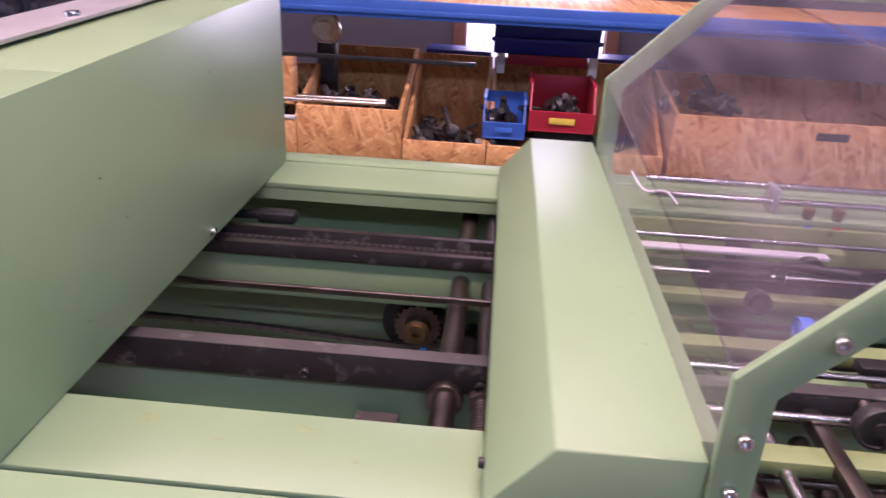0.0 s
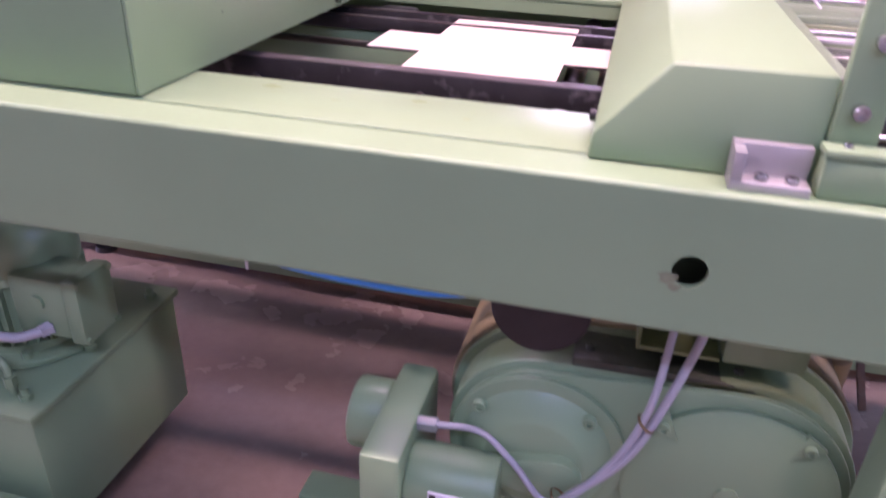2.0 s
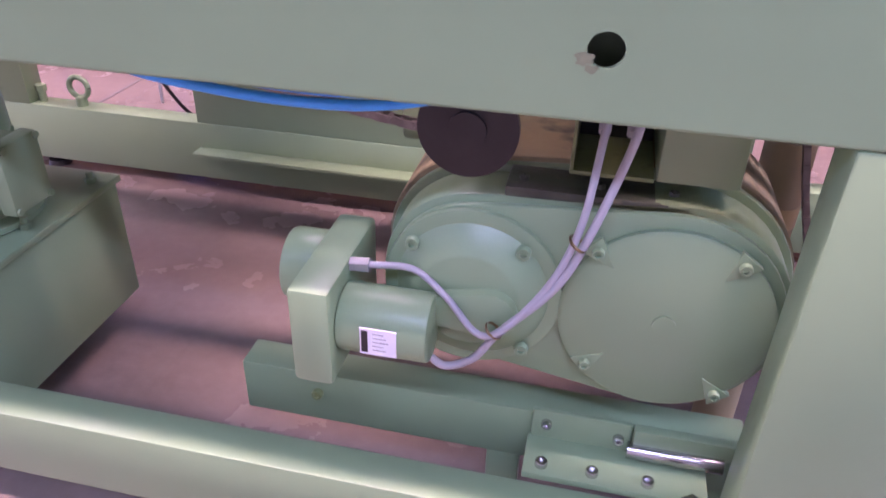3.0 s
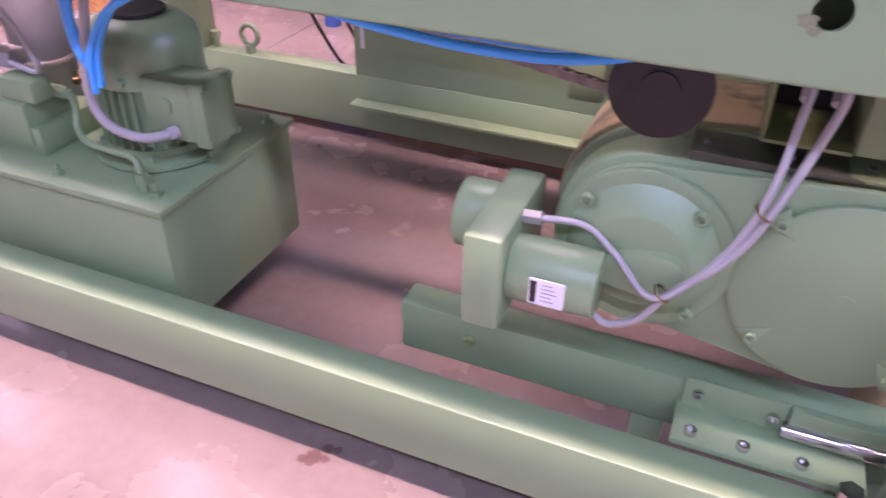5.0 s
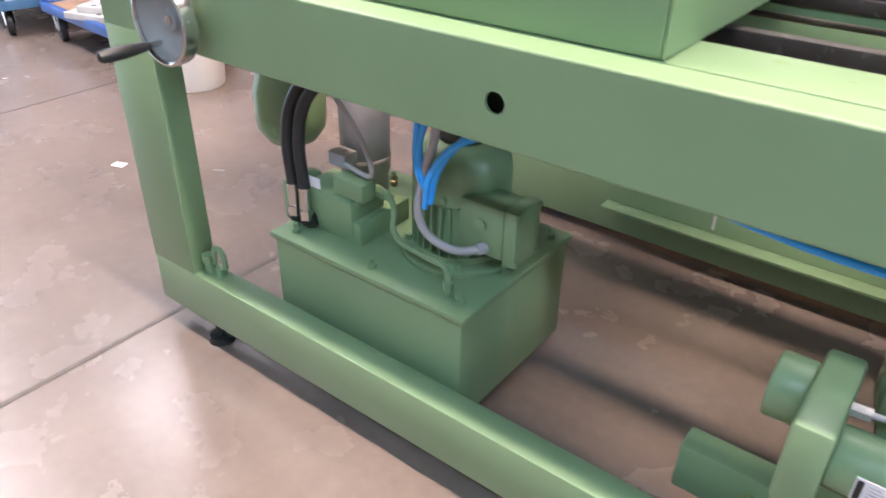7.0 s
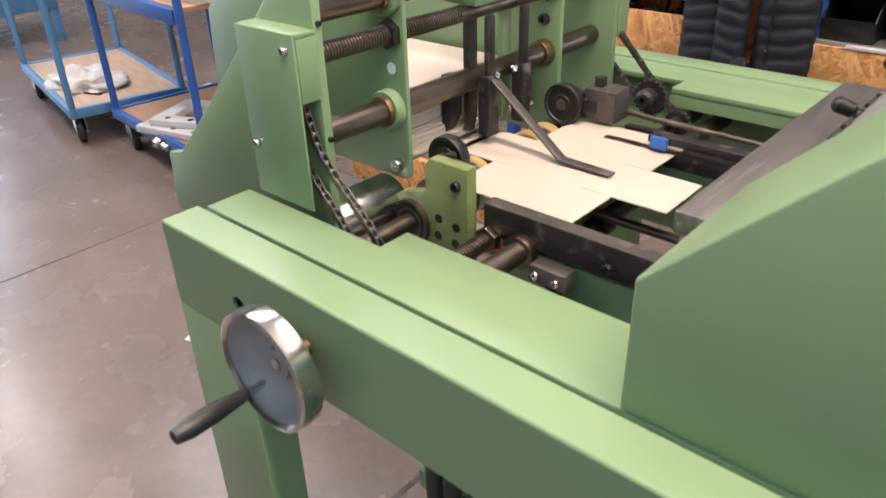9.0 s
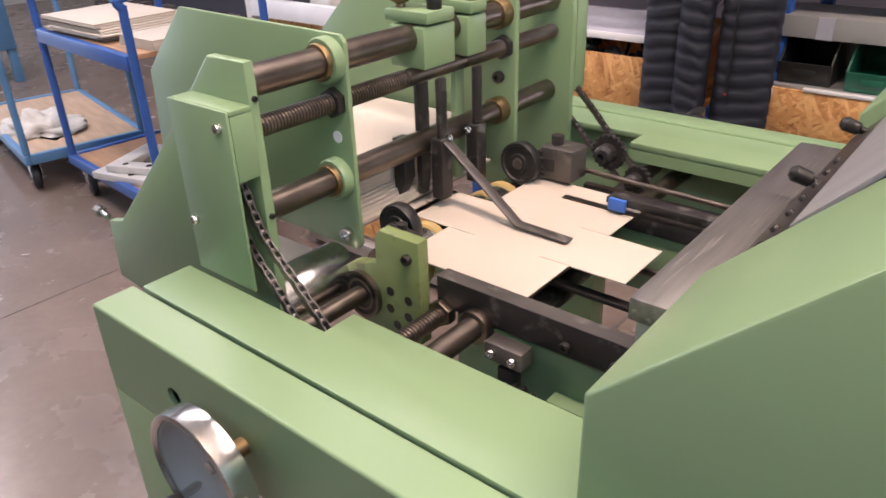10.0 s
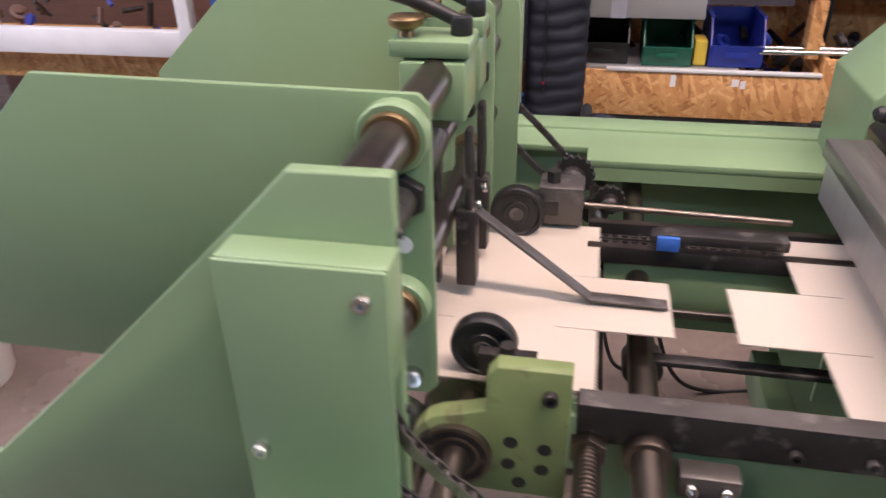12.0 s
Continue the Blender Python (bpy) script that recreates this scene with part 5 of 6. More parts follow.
stain = thing("oil_stain", (-0.46, 0.60, 0.0), "brown oil stain on the concrete floor", "stain")
sb = bmesh.new()
rs = random.Random(9)
for k in range(7):
    cx, cy, r = -0.46 + rs.uniform(-0.04, 0.04), 0.60 + rs.uniform(-0.022, 0.022), rs.uniform(0.008, 0.02)
    f = sb.faces.new([sb.verts.new((cx + r * rs.uniform(0.6, 1.2) * math.cos(2 * math.pi * j / 14), cy + r * rs.uniform(0.6, 1.2) * math.sin(2 * math.pi * j / 14), 0.0009 + 0.0001 * k)) for j in range(14)])
part("stain_film", sb, material("dried_oil", (0.09, 0.045, 0.035), 0.5, vary=0.3, scale=40, bump=0.0), stain)

# ---- rack with strand board boxes ----
NEAR_BAY = Matrix.Translation((-0.005, 0.008, 0.121)) @ Matrix.Scale(0.915, 4)
FAR_BAY = Matrix.Translation((-0.090, 0.0266, 0.084)) @ Matrix.Scale(0.905, 4)
PLACE[0] = NEAR_BAY
rack = thing("storage_rack", (-0.7, 3.2, 0.0), "blue steel storage rack with a strand board shelf", "rack")
part("beam", box(-2.9, 2.4, 2.90, 2.94, 1.085, 1.150, 0.004), BLUEPAINT, rack, "blue painted rack beam")
part("beam_lip", box(-2.9, 2.4, 2.893, 2.8995, 1.10, 1.118, 0.002), BLUEPAINT, rack)
part("shelf", box(-2.9, 2.4, 2.915, 3.55, 0.515, 0.54, 0.002), OSB, rack)
part("lower_beam", box(-2.9, 2.4, 2.90, 2.914, 0.47, 0.54, 0.003), DARK, rack)
part("top_shelf", box(-2.9, 2.4, 2.95, 3.55, 1.12, 1.145, 0.002), OSB, rack)
for px in (-2.9, -1.62, 2.36):
    part("upright", box(px, px + 0.045, 2.945, 3.0, -0.1322, 1.9, 0.003), BLUEPAINT, rack)
    part("upright", box(px, px + 0.045, 3.5, 3.55, -0.1322, 1.9, 0.003), BLUEPAINT, rack)


def crate(x0, x1, front, back, label, depth=0.5, zlo=0.545):
    c = thing("strand_board_box", ((x0 + x1) / 2, 3.15, zlo), label, "wooden box", "strand board boxes on the rack")
    part("front_board", box(x0, x1, 2.905, 2.921, zlo, front, 0.001), OSB, c)
    part("back_board", box(x0, x1, 2.92 + depth, 2.935 + depth, zlo, back, 0.001), OSB, c)
    for xx in (x0, x1 - 0.016):
        part("side_board", prism([(2.922, zlo), (2.922 + depth, zlo), (2.922 + depth, back), (2.922, front)], xx, xx + 0.016, "x", 0.0), OSB, c)
    return c


crate(-0.803, -0.39, 0.745, 0.90, "strand board box filled with dark steel parts")
crate(-0.385, -0.06, 0.632, 0.885, "low-fronted strand board box full of scrap parts")
crate(-0.055, 0.62, 0.632, 0.885, "low-fronted strand board box holding plastic bins")
gbx = crate(0.64, 1.6, 0.80, 0.87, "strand board box with a cut grip hole")
# uncut board: a black slab paints the shaded opening of the grip
part("grip_hole", box(1.16, 1.28, 2.9035, 2.9048, 0.735, 0.765, 0), BLACK, gbx)


def heap(name, c, size, n, seed, mats, label, category):
    """A loose heap of small turned and blocky parts."""
    h = thing(name, c, label, category)
    r = random.Random(seed)
    for k in range(n):
        x, y = c[0] + r.uniform(-size[0], size[0]), c[1] + r.uniform(-size[1], size[1])
        z = c[2] + r.uniform(0, size[2]) * (1 - ((x - c[0]) / size[0]) ** 2 * 0.7)
        s = r.uniform(0.018, 0.04)
        d = Vector((r.uniform(-1, 1), r.uniform(-1, 1), r.uniform(-0.6, 1))).normalized()
        if r.random() < 0.6:
            bm = turned([(s * 0.3, 0), (s, 0), (s, s * 0.5), (s * 0.5, s * 0.6), (s * 0.5, s), (s * 0.25, s)], (x, y, z), d, 14)
        else:
            bm = cyl((x, y, z), Vector((x, y, z)) + d * s * 3, s * 0.4, None, 10)
        part("scrap_part", bm, r.choice(mats), h)
    return h


heap("scrap_heap", (-0.22, 3.05, 0.56), (0.13, 0.1, 0.09), 46, 1, (RUST, DARK, BLACK, ROD), "heap of oily black machine parts", "machine parts")
heap("scrap_heap", (0.0, 3.2, 0.56), (0.5, 0.1, 0.08), 40, 2, (RUST, DARK, BLACK), "heap of dark machine parts", "machine parts")
heap("scrap_heap", (-0.62, 3.1, 0.66), (0.2, 0.12, 0.1), 36, 3, (RUST, DARK, BLACK), "dark steel parts lying in the box", "machine parts")
heap("scrap_heap", (0.75, 3.05, 0.80), (0.12, 0.08, 0.06), 22, 6, (RUST, DARK, BLACK), "small dark parts in the box", "machine parts")
bars = thing("steel_bars", (-0.65, 2.95, 0.745), "bright round steel bars lying on the box edge", "steel bar")
for yy, zz in ((2.935, 0.757), (2.955, 0.765)):
    part("bar", cyl((-1.0, yy, zz), (-0.46, yy, zz + 0.003), 0.009), STEEL, bars)
drod = thing("square_bar", (-0.5, 2.97, 0.93), "long dark square steel bar", "steel bar")
part("bar", box(-1.1, -0.12, 2.96, 2.975, 0.918, 0.933, 0.001), BLACK, drod)
part("bar_support", box(-0.86, -0.82, 2.93, 3.0, 0.74, 0.918, 0.001), OSB, drod)
disc = thing("chrome_wheel", (-0.78, 3.3, 0.9), "bright metal wheel with grey hub", "wheel")
ring_wheel((-0.76, 3.25, 0.99), (0.1, 1, 0.1), 0.065, 0.03, 0.02, disc, "wheel_disc", STEEL)
part("wheel_stand", box(-0.8, -0.72, 3.24, 3.3, 0.56, 0.93, 0.002), DARK, disc)


def bin_box(name, x0, x1, y0, y1, z0, z1, mat, label, tilt=0.0):
    """An open-fronted stacking bin with a rim and a low front."""
    b = thing(name, ((x0 + x1) / 2, (y0 + y1) / 2, z0), label, "storage bin", "plastic stacking bins")
    t, h = 0.006, z1 - z0
    part("tray", box(x0, x1, y0, y1, z0, z0 + t, 0.001, box(x0, x1, y1 - t, y1, z0 + t, z1, 0.001)), mat, b)
    for xx in (x0, x1 - t):
        part("side_wall", prism([(y0, z0 + t), (y1 - t, z0 + t), (y1 - t, z1), (y0 + 0.05, z1), (y0 - 0.01, z0 + h * 0.48)], xx, xx + t, "x", 0.0), mat, b)
        part("rim", box(xx - 0.004, xx + t + 0.004, y0 + 0.05, y1, z1, z1 + 0.006, 0.001), mat, b)
    part("front_lip", prism([(y0, z0 + t), (y0 + t, z0 + t), (y0 - 0.01 + t, z0 + h * 0.48), (y0 - 0.016, z0 + h * 0.48)], x0 + t, x1 - t, "x", 0.0), mat, b)
    lab = part("label_holder", box(x0 + 0.3 * (x1 - x0), x1 - 0.3 * (x1 - x0), y0 - 0.013, y0 - 0.009, z0 + h * 0.2, z0 + h * 0.34, 0.001), YELLOW if mat is REDPLASTIC else mat, b)
    return b


bin_box("plastic_bin", -0.078, 0.085, 2.93, 3.16, 0.655, 0.795, BLUEPLASTIC, "open light blue plastic stacking bin")
bin_box("plastic_bin", 0.098, 0.345, 2.93, 3.2, 0.695, 0.865, REDPLASTIC, "open red plastic stacking bin with yellow label")
for x0, x1, zb in ((-0.05, 0.06, 0.56), (0.12, 0.32, 0.56)):
    pl = thing("support_block", ((x0 + x1) / 2, 3.05, zb), "dark block under the plastic bin", "block")
    part("block", box(x0, x1, 2.97, 3.14, 0.54, 0.654 if x0 < 0 else 0.694, 0.003), BLACK, pl)
heap("small_parts", (0.0, 3.02, 0.69), (0.05, 0.05, 0.05), 16, 11, (RUST, DARK, STEEL, REDPLASTIC), "small parts in the blue bin", "small parts")
heap("small_parts", (0.22, 3.04, 0.74), (0.08, 0.06, 0.05), 20, 12, (RUST, DARK, BLACK), "black parts in the red bin", "small parts")
shelfbins = thing("bin_stack", (0.16, 3.3, 0.9), "stack of dark blue and red bins with papers", "storage bins")
part("big_bin", prism([(3.25, 0.93), (3.5, 0.93), (3.5, 1.05), (3.22, 1.05)], -0.06, 0.37, "x", 0.004), BLUEDARK, shelfbins, "large dark blue bin")
part("bin_rim", box(-0.07, 0.38, 3.205, 3.222, 0.985, 1.0, 0.002), BLUEDARK, shelfbins)
part("red_bin", box(0.0, 0.33, 3.26, 3.5, 0.885, 0.928, 0.004), REDPLASTIC, shelfbins)
for xx in (-0.045, 0.335):
    part("paper_sheet", box(xx, xx + 0.035, 3.24, 3.27, 0.85, 0.93, 0.001), WHITE, shelfbins)
for x0, x1 in ((-0.36, -0.07), (0.36, 0.7)):
    part("low_bin", box(x0, x1, 3.45, 3.6, 0.80, 0.90, 0.004), BLUEDARK, shelfbins)
part("bin_base", box(-0.3, 0.6, 3.46, 3.6, 0.54, 0.80, 0.002), WALLPAINT, shelfbins)
PLACE[0] = FAR_BAY
crate(-1.60, -0.72, 0.740, 0.86, "strand board box with tools behind the board", zlo=0.5876)
crate(-2.45, -1.85, 0.776, 0.85, "strand board box behind the hanging jacket", zlo=0.5876)
heap("scrap_heap", (-2.15, 3.05, 0.72), (0.25, 0.1, 0.10), 26, 7, (RUST, DARK, BLACK), "dark machine parts behind the board", "machine parts")
heap("scrap_heap", (-0.9, 3.15, 0.70), (0.55, 0.12, 0.10), 46, 8, (RUST, DARK, BLACK, BLUEDARK), "dark machine parts behind the board", "machine parts")
for tx, tz, w, h in ((-1.505, 0.722, 0.022, 0.028), (-1.178, 0.712, 0.018, 0.040), (-0.98, 0.712, 0.024, 0.024), (-0.955, 0.706, 0.016, 0.026)):
    tp = thing("tape_scrap", (tx, 2.9046, tz), "scrap of white tape on the strand board front", "tape", "tape scraps on the boards")
    part("tape", box(tx - w / 2, tx + w / 2, 2.9038, 2.9049, tz - h / 2, tz + h / 2, 0), WHITE, tp)
trim2 = thing("edge_profile", (-1.1, 2.903, 0.742), "bright aluminium edge profile along the strand board", "edge profile")
part("profile", box(-1.40, -0.72, 2.898, 2.924, 0.7405, 0.7505, 0.002), PALEALU, trim2)
bin_box("plastic_bin", -1.285, -1.125, 2.94, 3.15, 0.752, 0.885, GREENPLASTIC, "open dark green plastic bin")
gs = thing("bin_shelf", (-1.25, 3.05, 0.74), "small grey shelf board under the bins", "shelf board")
part("board", box(-1.56, -0.97, 2.925, 3.25, 0.733, 0.75, 0.002), GREYPLATE, gs)
for x0, m, lab in ((-1.50, BLACK, "open black plastic bin"), (-1.07, BLUEDARK, "open dark blue plastic bin")):
    bin_box("plastic_bin", x0, x0 + 0.17, 2.95, 3.2, 0.752, 0.90, m, lab)
yb = thing("yellow_canister", (-1.1, 3.0, 0.752), "small yellow plastic canister", "canister")
part("canister", box(-1.118, -1.075, 2.955, 3.05, 0.751, 0.835, 0.008), YELLOW, yb)
ct = thing("carton", (-1.33, 3.05, 0.92), "long flat grey cardboard carton", "carton")
part("carton_body", box(-1.62, -1.10, 2.94, 3.2, 0.905, 0.975, 0.003), material("grey_carton", (0.24, 0.235, 0.23), 0.7, vary=0.08, scale=6, bump=0.05), ct)
part("tape_band", box(-1.40, -1.35, 2.936, 2.94, 0.905, 0.976, 0.0), GREYPAINT, ct)
ct2 = thing("board_sheet", (-2.05, 3.0, 0.83), "pale board with a white edge on the boxes", "board")
part("board", prism([(2.90, 0.84), (3.3, 0.97), (3.3, 0.985), (2.90, 0.86)], -2.45, -1.82, "x", 0.002), GREYPAINT, ct2)
part("white_edge", box(-2.45, -1.82, 2.893, 2.899, 0.835, 0.862, 0.002), WHITE, ct2)
part("board_prop", box(-2.40, -2.37, 3.1, 3.12, 0.54, 0.90, 0.002, box(-1.9, -1.87, 3.1, 3.12, 0.54, 0.90, 0.002)), DARK, ct2)


def jacket():
    """A quilted jacket hanging from the rack: two front panels and a sleeve, each of stuffed ribs."""
    j = thing("quilted_jacket", (-1.66, 2.78, 0.64), "dark navy quilted down jacket hanging on the rack", "jacket")
    r = random.Random(5)
    for name, x0, x1, y, zlo, zhi in (("front_panel", -1.93, -1.75, 2.80, 0.56, 1.30), ("sleeve", -1.79, -1.675, 2.762, 0.575, 1.28), ("front_panel", -1.662, -1.465, 2.79, 0.615, 1.30)):
        n = int((zhi - zlo) / 0.047)
        bm = bmesh.new()
        cols, rows = 13, n * 5
        grid = []
        for a in range(rows + 1):
            z = zlo + (zhi - zlo) * a / rows
            ring = []
            puff = abs(math.sin(math.pi * a / 5)) ** 0.4
            for k in range(cols * 2):
                th = 2 * math.pi * k / (cols * 2)
                w = (x1 - x0) / 2 * (0.965 + 0.035 * puff)
                d = 0.036 + 0.0075 * puff
                wob = 0.005 * math.sin(3 * th + z * 9) + 0.004 * math.sin(5 * th + z * 17)
                ring.append(bm.verts.new(((x0 + x1) / 2 + w * math.copysign(abs(math.cos(th)) ** 0.7, math.cos(th)), y + (d + wob) * math.sin(th), z + 0.010 * math.sin(2 * th + 3 * x0 * 7) + 0.004 * math.sin(5 * th + z * 40))))
            grid.append(ring)
        for p, q in zip(grid, grid[1:]):
            for k in range(len(p)):
                bm.faces.new((p[k], p[(k + 1) % len(p)], q[(k + 1) % len(p)], q[k]))
        bm.faces.new(grid[0][::-1])
        bm.faces.new(grid[-1])
        part(name, bm, JACKET, j, sharp=180)
    part("zip", box(-1.60, -1.595, 2.738, 2.745, 0.70, 1.28, 0.001), BLACK, j)
    part("hanger", cyl((-1.68, 2.80, 1.28), (-1.68, 2.89, 1.33), 0.008), STEEL, j)
    part("red_tag", box(-1.601, -1.594, 2.732, 2.736, 0.735, 0.742, 0), REDPLASTIC, j)


jacket()
crt = thing("blue_crate", (-1.7, 2.9, 0.3), "blue post behind the jacket", "post")
part("post", box(-1.69, -1.63, 2.83, 2.88, -0.0928, 0.66, 0.003), BLUEPAINT, crt)

# ---- carts ----
PLACE[0] = Matrix.Identity(4)


def platform_cart(x0, x1, y0, y1, deck, posts, shelf, mat, label):
    c = thing("platform_cart", ((x0 + x1) / 2, (y0 + y1) / 2, 0), label, "cart", "blue workshop carts")
    part("deck_frame", box(x0, x1, y0, y0 + 0.03, deck - 0.05, deck, 0.004, box(x0, x1, y1 - 0.03, y1, deck - 0.05, deck, 0.004, box(x0, x0 + 0.03, y0 + 0.03, y1 - 0.03, deck - 0.05, deck, 0.004, box(x1 - 0.03, x1, y0 + 0.03, y1 - 0.03, deck - 0.05, deck, 0.004)))), mat, c)
    part("deck", box(x0 + 0.03, x1 - 0.03, y0 + 0.03, y1 - 0.03, deck - 0.03, deck - 0.008, 0.001), WOOD if shelf else PLY, c)
    for px, py in ((x0 + 0.02, y0 + 0.02), (x1 - 0.02, y0 + 0.02), (x0 + 0.02, y1 - 0.02), (x1 - 0.02, y1 - 0.02)):
        part("post", cyl((px, py, deck), (px, py, posts), 0.017, None, 24), mat, c)
    for px in (x0 + 0.02, x1 - 0.02):
        part("push_bar", tube([(px, y0 + 0.02, posts - 0.02), (px, y0 + 0.05, posts + 0.03), (px, y1 - 0.05, posts + 0.03), (px, y1 - 0.02, posts - 0.02)], 0.017, 12), mat, c)
    if shelf:
        part("upper_shelf", box(x0 + 0.04, x1 - 0.04, y0 + 0.035, y1 - 0.035, shelf - 0.02, shelf, 0.002), WOOD, c)
        for ya in (y0, y1 - 0.03):
            part("upper_frame", box(x0 + 0.04, x1 - 0.04, ya, ya + 0.03, shelf - 0.06, shelf, 0.004), mat, c)
    for wx in (x0 + 0.1, x1 - 0.1):
        for wy in (y0 + 0.05, y1 - 0.05):
            w = ring_wheel((wx, wy, 0.065), (0.25, 1, 0), 0.065, 0.032, 0.012, c, "castor", RUBBER, "grey-black rubber castor")
            part("fork", box(wx - 0.025, wx + 0.025, wy - 0.026, wy - 0.021, 0.06, deck - 0.05, 0.001, box(wx - 0.025, wx + 0.025, wy + 0.021, wy + 0.026, 0.06, deck - 0.05, 0.001)), STEEL, c)
    return c


PLY = material("pale_plywood", (0.40, 0.28, 0.19), 0.65, vary=0.2, scale=5, fine=80, bump=0.06, stretch=(1, 6, 1))
CARTBLUE = material("light_blue_cart_paint", (0.08, 0.20, 0.36), 0.45, vary=0.15, scale=9, bump=0.04)
cart = platform_cart(-5.62, -4.45, 1.68, 2.28, 0.20, 0.98, 0, CARTBLUE, "light blue platform cart with rags on its deck")
cart.rotation_euler = (0, 0, radians(-11))
cart = platform_cart(-4.36, -3.38, 1.68, 2.30, 0.20, 0.98, 0.80, BLUEPAINT, "blue two-level cart loaded with parts and boards")
cart.rotation_euler = (0, 0, radians(-5))
rags = thing("cloth_rags", (-4.95, 1.85, 0.192), "crumpled pale rags on the cart deck", "rags")
rb = bmesh.new()
bmesh.ops.create_uvsphere(rb, u_segments=40, v_segments=20, radius=1)
for v in rb.verts:
    q = noise.noise(v.co * 2.2) * 0.5 + noise.noise(v.co * 6) * 0.22
    v.co = Vector((-4.95, 1.87, 0.192)) + Vector((v.co.x * 0.24 * (1 + q), v.co.y * 0.17 * (1 + q), max(0, v.co.z * 0.07 * (1 + 1.6 * q))))
part("rag", rb, RAG, rags, sharp=180)
for fx, fy, rz, zz in ((-3.75, 1.86, 15, 0.193), (-3.72, 1.93, 24, 0.226)):
    cf = thing("machined_frame", (fx, fy, zz), "flat pale aluminium machined frame with cut-outs", "machine part")
    for a, b2, c2, d2 in ((-0.28, 0.28, -0.15, -0.08), (-0.28, 0.28, 0.08, 0.15), (-0.28, -0.2, -0.08, 0.08), (0.16, 0.28, -0.08, 0.08)):
        o = part("frame_bar", box(fx + a, fx + b2, fy + c2, fy + d2, zz, zz + 0.032, 0.003), PALEALU, cf)
    # no holes cut here: black discs give the bores their shade
    for k in range(4):
        part("bore", cyl((fx - 0.2 + 0.12 * k, fy - 0.115, zz + 0.0321), (fx - 0.2 + 0.12 * k, fy - 0.115, zz + 0.0327), 0.014, None, 24), BLACK, cf)
    cf.rotation_euler = (0, 0, radians(rz))
pb = thing("board_pile", (-3.95, 1.93, 0.80), "pile of pale boards on the cart's upper shelf", "board pile")
r8 = random.Random(8)
for k in range(9):
    dx, dy = r8.uniform(-0.03, 0.03), r8.uniform(-0.02, 0.02)
    part("pale_board", box(-4.2 + dx, -3.75 + dx, 1.72 + dy, 2.1 + dy, 0.8005 + 0.008 * k, 0.808 + 0.008 * k, 0.001), CARD, pb)
pb2 = thing("board_pile", (-3.55, 1.9, 0.80), "small pile of pale cut boards on the cart", "board pile")
for k in range(5):
    part("pale_board", box(-3.68 + 0.004 * k, -3.43, 1.75, 2.05 - 0.005 * k, 0.8005 + 0.008 * k, 0.808 + 0.008 * k, 0.001), CARD, pb2)
tb = thing("plastic_tub", (-3.5, 2.75, 0.0), "white plastic tub on the floor behind the cart", "tub")
part("tub", box(-4.1, -3.5, 2.6, 3.0, 0.0, 0.36, 0.03), WHITE, tb)
part("tub_rim", box(-4.12, -3.48, 2.58, 3.02, 0.36, 0.38, 0.008), WHITE, tb)
cab = thing("blue_cabinet", (-7.2, 2.4, 0), "light blue steel cabinet far down the hall", "cabinet")
part("body", box(-8.0, -6.9, 2.0, 2.6, 0.25, 1.3, 0.01), CARTBLUE, cab)
for px in (-7.95, -6.95):
    for py in (2.03, 2.57):
        part("leg", box(px - 0.03, px + 0.03, py - 0.03, py + 0.03, 0, 0.25, 0.003), CARTBLUE, cab)
bk = thing("white_bucket", (-3.17, 1.78, 0), "white plastic bucket with a torn edge", "bucket")
part("bucket_body", turned([(0.0, 0.0), (0.145, 0.0), (0.15, 0.01), (0.17, 0.33), (0.176, 0.332), (0.176, 0.345), (0.165, 0.345), (0.142, 0.02), (0, 0.018)], (-3.17, 1.78, 0), (0, 0, 1), 48), WHITE, bk)
for k in range(3):
    part("print_bar", box(-3.20 + 0.01 * k, -3.10 - 0.01 * k, 1.615 - 0.002 * k, 1.62 - 0.002 * k, 0.2 + 0.02 * k, 0.208 + 0.02 * k, 0), GREYCABLE, bk)
pl = thing("wooden_pallet_box", (-2.65, 2.07, 0), "low wooden box with a pale metal edge and a red corner", "wooden box")
part("side", box(-3.0, -2.25, 2.08, 2.11, 0.10, 0.26, 0.003), OSB, pl)
part("white_edge", box(-3.0, -2.24, 2.03, 2.078, 0.035, 0.09, 0.003), CASTALU, pl)
part("red_corner", box(-2.24, -2.18, 2.025, 2.08, 0.03, 0.095, 0.004), REDPLASTIC, pl)
for x0 in (-3.0, -2.3):
    part("leg", box(x0, x0 + 0.05, 2.08, 2.13, 0, 0.10, 0.002), OSB, pl)
wf = thing("profile_rack", (-3.6, 3.4, 0), "white profile frame with shelves beyond the machine", "rack")
part("cross_bar", box(-4.9, -3.15, 3.3, 3.36, 0.56, 0.67, 0.004), WHITE, wf)
part("upright", box(-3.15, -3.09, 3.3, 3.36, 0, 1.8, 0.004), WHITE, wf)
part("upright", box(-4.95, -4.9, 3.3, 3.36, 0, 1.8, 0.004), WHITE, wf)
part("shelf_board", box(-4.9, -3.1, 3.4, 3.9, 0.42, 0.55, 0.003), OSB, wf)
part("back_cloth", box(-4.9, -3.1, 4.2, 4.25, 0, 1.5, 0.003), BROWN, wf)
cbl = thing("floor_cable", (-0.95, 2.1, 0), "thin black cable hanging behind the machine", "cable")
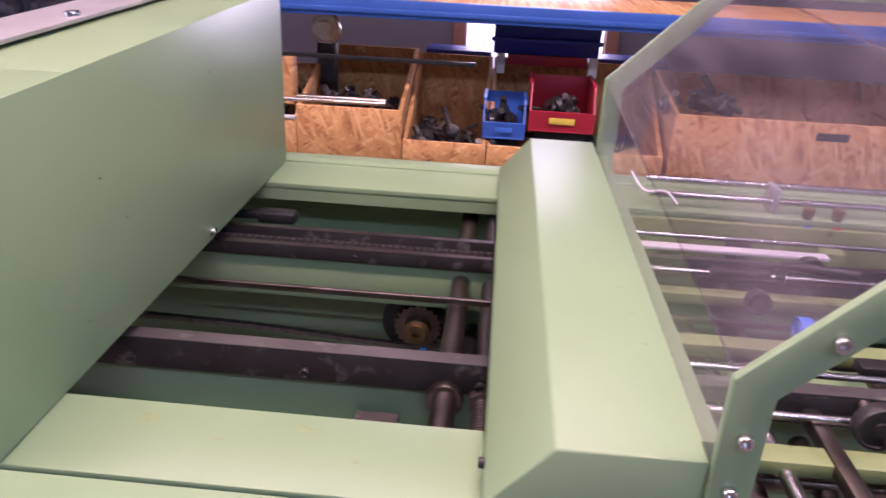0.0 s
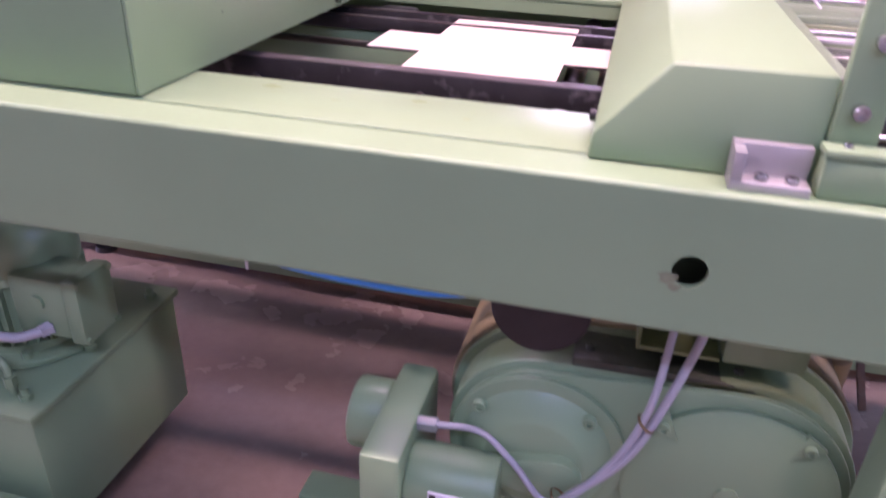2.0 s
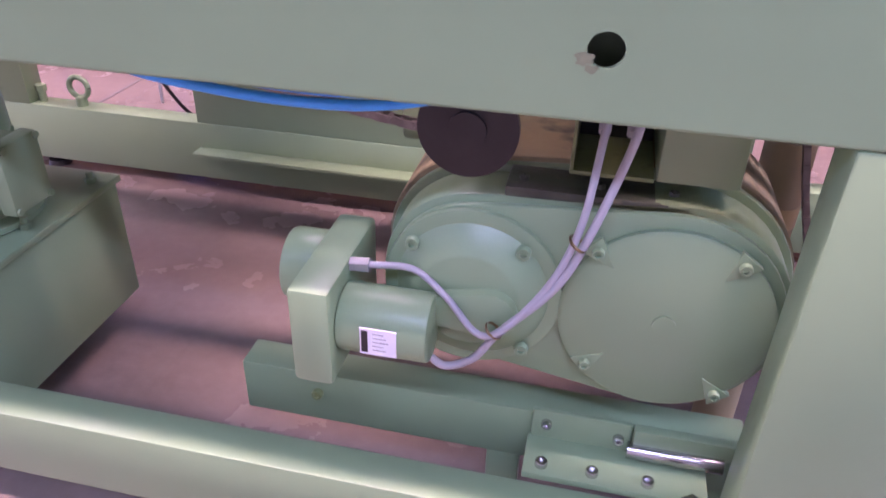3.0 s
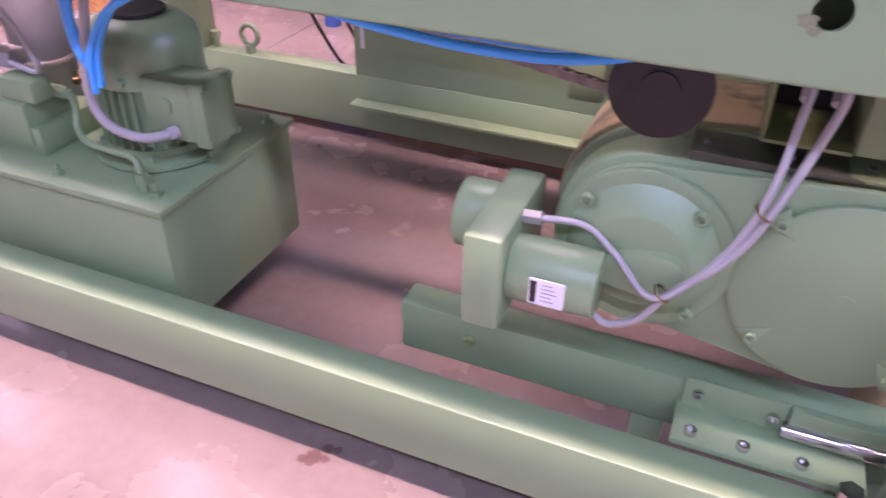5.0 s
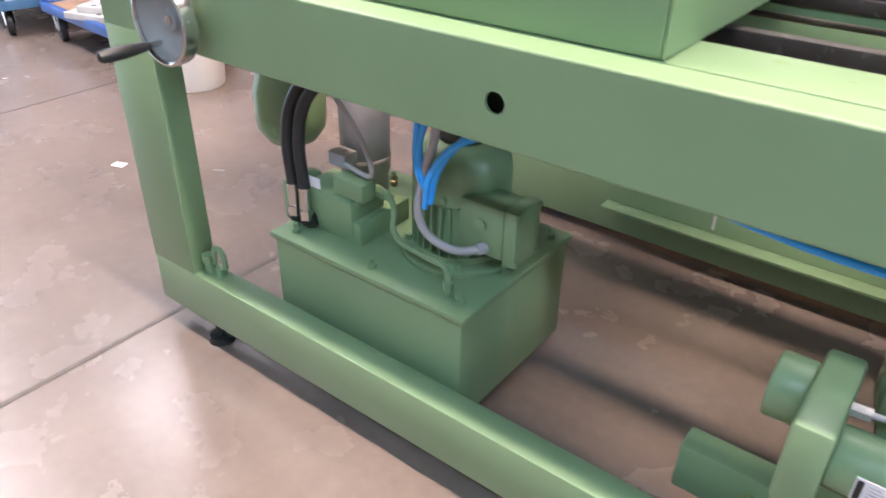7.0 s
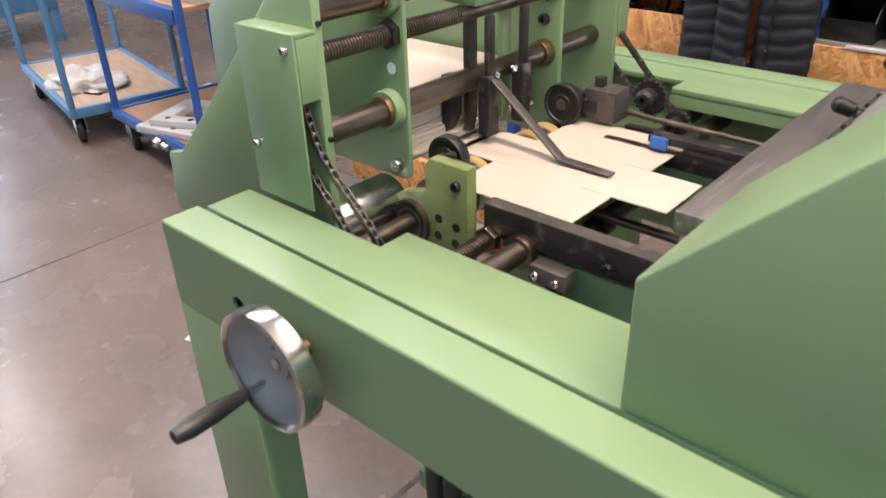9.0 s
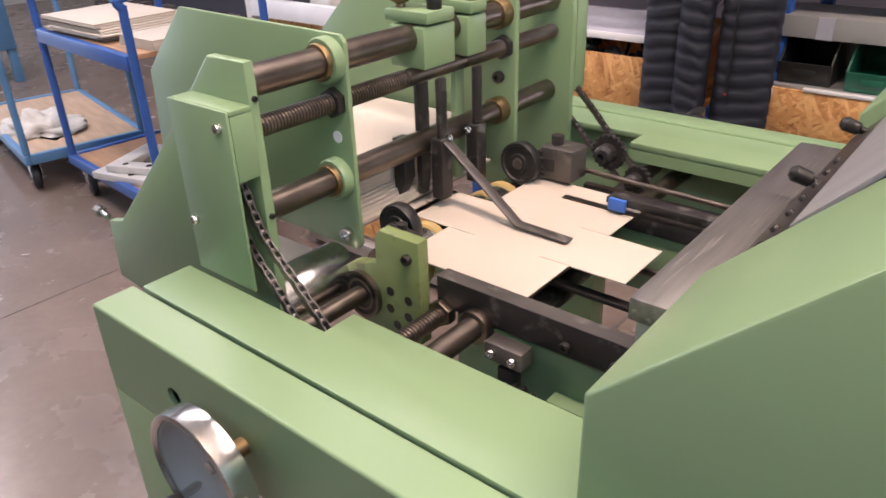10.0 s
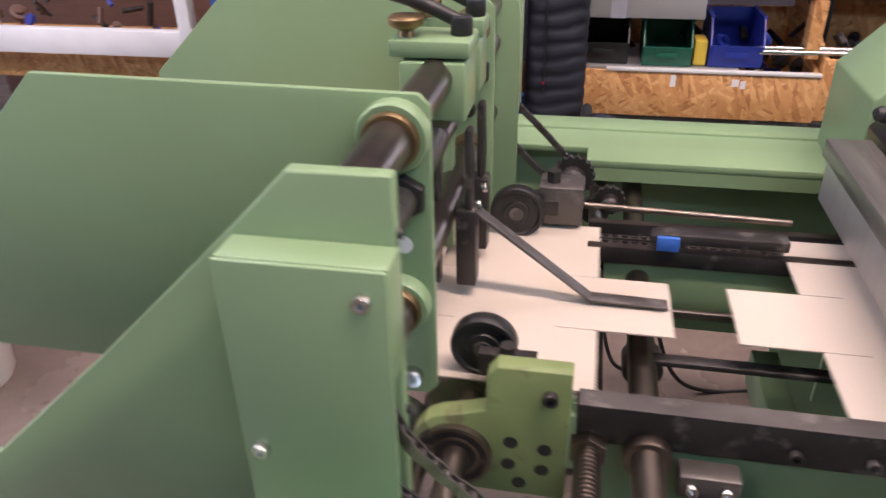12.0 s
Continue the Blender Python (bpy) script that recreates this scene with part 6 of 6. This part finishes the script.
part("cable", tube([(-1.16, 1.85, 0.75), (-1.2, 1.95, 0.4), (-1.12, 2.05, 0.1), (-1.0, 2.1, 0.006), (-0.8, 2.15, 0.006)], 0.006, bm=tube([(-1.3, 1.85, 0.75), (-1.33, 1.95, 0.4), (-1.28, 2.1, 0.08), (-1.2, 2.15, 0.006)], 0.006)), BLACK, cbl)
lp = thing("loose_cable", (-1.1, 1.1, 0), "loops of thin black cable below the feed table", "cable")
part("cable", tube([(-1.22, 1.25, 0.006), (-1.12, 1.15, 0.01), (-1.05, 1.25, 0.007), (-1.15, 1.32, 0.012), (-1.25, 1.2, 0.006), (-1.1, 1.02, 0.006), (-0.98, 1.1, 0.006)], 0.006), BLACK, lp)


heap("shelf_clutter", (-4.0, 3.6, 0.56), (0.75, 0.12, 0.25), 40, 21, (RUST, BLACK, BROWN, BLUEDARK), "blurred dark parts and tools on the far shelf", "clutter")
bagp = thing("paper_bag", (-4.35, 3.5, 0.55), "crumpled white paper bag on the shelf", "bag")
bb2 = bmesh.new()
bmesh.ops.create_uvsphere(bb2, u_segments=28, v_segments=16, radius=1)
for v in bb2.verts:
    q = noise.noise(v.co * 1.7) * 0.35 + noise.noise(v.co * 5) * 0.12
    v.co = Vector((-4.35, 3.5, 0.70)) + Vector((v.co.x * 0.16 * (1 + q), v.co.y * 0.1 * (1 + q), max(-0.15, v.co.z * 0.17 * (1 + q))))
part("bag", bb2, WHITE, bagp, sharp=180)
for sx, sy, rz, w, h in ((-2.62, 1.05, 20, 0.05, 0.035), (-2.9, 1.35, 70, 0.045, 0.004), (-2.3, 1.25, 35, 0.04, 0.003), (-4.9, 2.6, 10, 0.12, 0.08), (-3.9, 1.25, 50, 0.03, 0.004)):
    sc = thing("paper_scrap", (sx, sy, 0.0), "small white paper scrap on the floor", "paper scrap", "paper scraps on the floor")
    part("scrap", box(sx - w / 2, sx + w / 2, sy - h / 2, sy + h / 2, 0.0004, 0.0016, 0), WHITE, sc)
    sc.rotation_euler = (0, 0, radians(rz))
SMEAR = material("brown_smear", (0.165, 0.185, 0.10), 0.45, vary=0.3, scale=60, bump=0.0)


def smear(parent, pts, axis, level, seed, mat=SMEAR):
    """A thin irregular film of grease or worn paint on a face."""
    r = random.Random(seed)
    for k, (a, b, rad) in enumerate(pts):
        bm, ring = bmesh.new(), []
        for j in range(16):
            th, q = 2 * math.pi * j / 16, rad * r.uniform(0.65, 1.15)
            p = (a + q * math.cos(th), b + 0.7 * q * math.sin(th))
            e = 0.0004 + 0.0001 * k
            ring.append(bm.verts.new({"y": (p[0], level - e, p[1]), "z": (p[0], p[1], level + e), "x": (level + e, p[0], p[1])}[axis]))
        bm.faces.new(ring)
        part("smear", bm, mat, parent)


smear(frm, [(0.076, 0.812, 0.010), (0.083, 0.803, 0.007)], "y", 0.606, 1)
YEL = material("yellowed_paint", (0.195, 0.262, 0.118), 0.4, vary=0.2, scale=50, bump=0.0)
smear(frm, [(-0.39, 0.765, 0.012), (-0.30, 0.74, 0.006), (-0.21, 0.768, 0.009), (-0.145, 0.725, 0.005)], "z", RT, 2, YEL)
smear(hood, [(0.155, 0.92, 0.006), (0.16, 0.85, 0.004), (0.15, 0.99, 0.005)], "z", 0.998, 3, YEL)
smear(cov, [(0.93, 1.12, 0.003), (0.98, 1.05, 0.0022), (1.3, 1.18, 0.002), (0.86, 0.96, 0.002)], "x", -0.5, 4, BLACK)
part("tie_tail", box(-0.405, -0.402, 0.69, 0.692, 0.69, 0.754, 0.0), WHITE, hose)
part("blue_tube", tube([(-0.135, 1.335, 0.668), (-0.13, 1.33, 0.64), (-0.125, 1.33, 0.608)], 0.006), BLUEHOSE, frm, "short blue air hose")
part("clamp_jaw", box(-0.50, -0.42, 1.48, 1.52, 0.84, 0.865, 0.008), BLACK, frm)
part("jaw_arm", cyl((-0.60, 1.5, 0.85), (-0.44, 1.5, 0.855), 0.01), BLACK, frm)


# ---- what moves ----
def motions():
    def along(ob, x0, rows):
        walk(ob, [(t, pose(x0 + d, 1.167, 0.877)) for t, d in rows])
    # sliding at a steady 0.27 m/s
    along(board_a, -0.634, [(0, 0.0), (0.5, 0.135), (1.0, 0.268), (1.5, 0.407), (2.0, 0.555), (2.5, 0.695), (3.0, 0.82), (3.4, 0.86), (3.6, 0.86), (12.0, 0.86)])
    along(board_b, -1.25, [(0, 0), (10.5, 0), (10.68, 0), (10.75, 0.012), (11.0, 0.083), (11.5, 0.222), (12.0, 0.352)])
    along(board_c, -1.635, [(0, 0), (10.8, 0), (10.98, 0), (11.05, 0.012), (11.5, 0.135), (12.0, 0.267)])


motions()
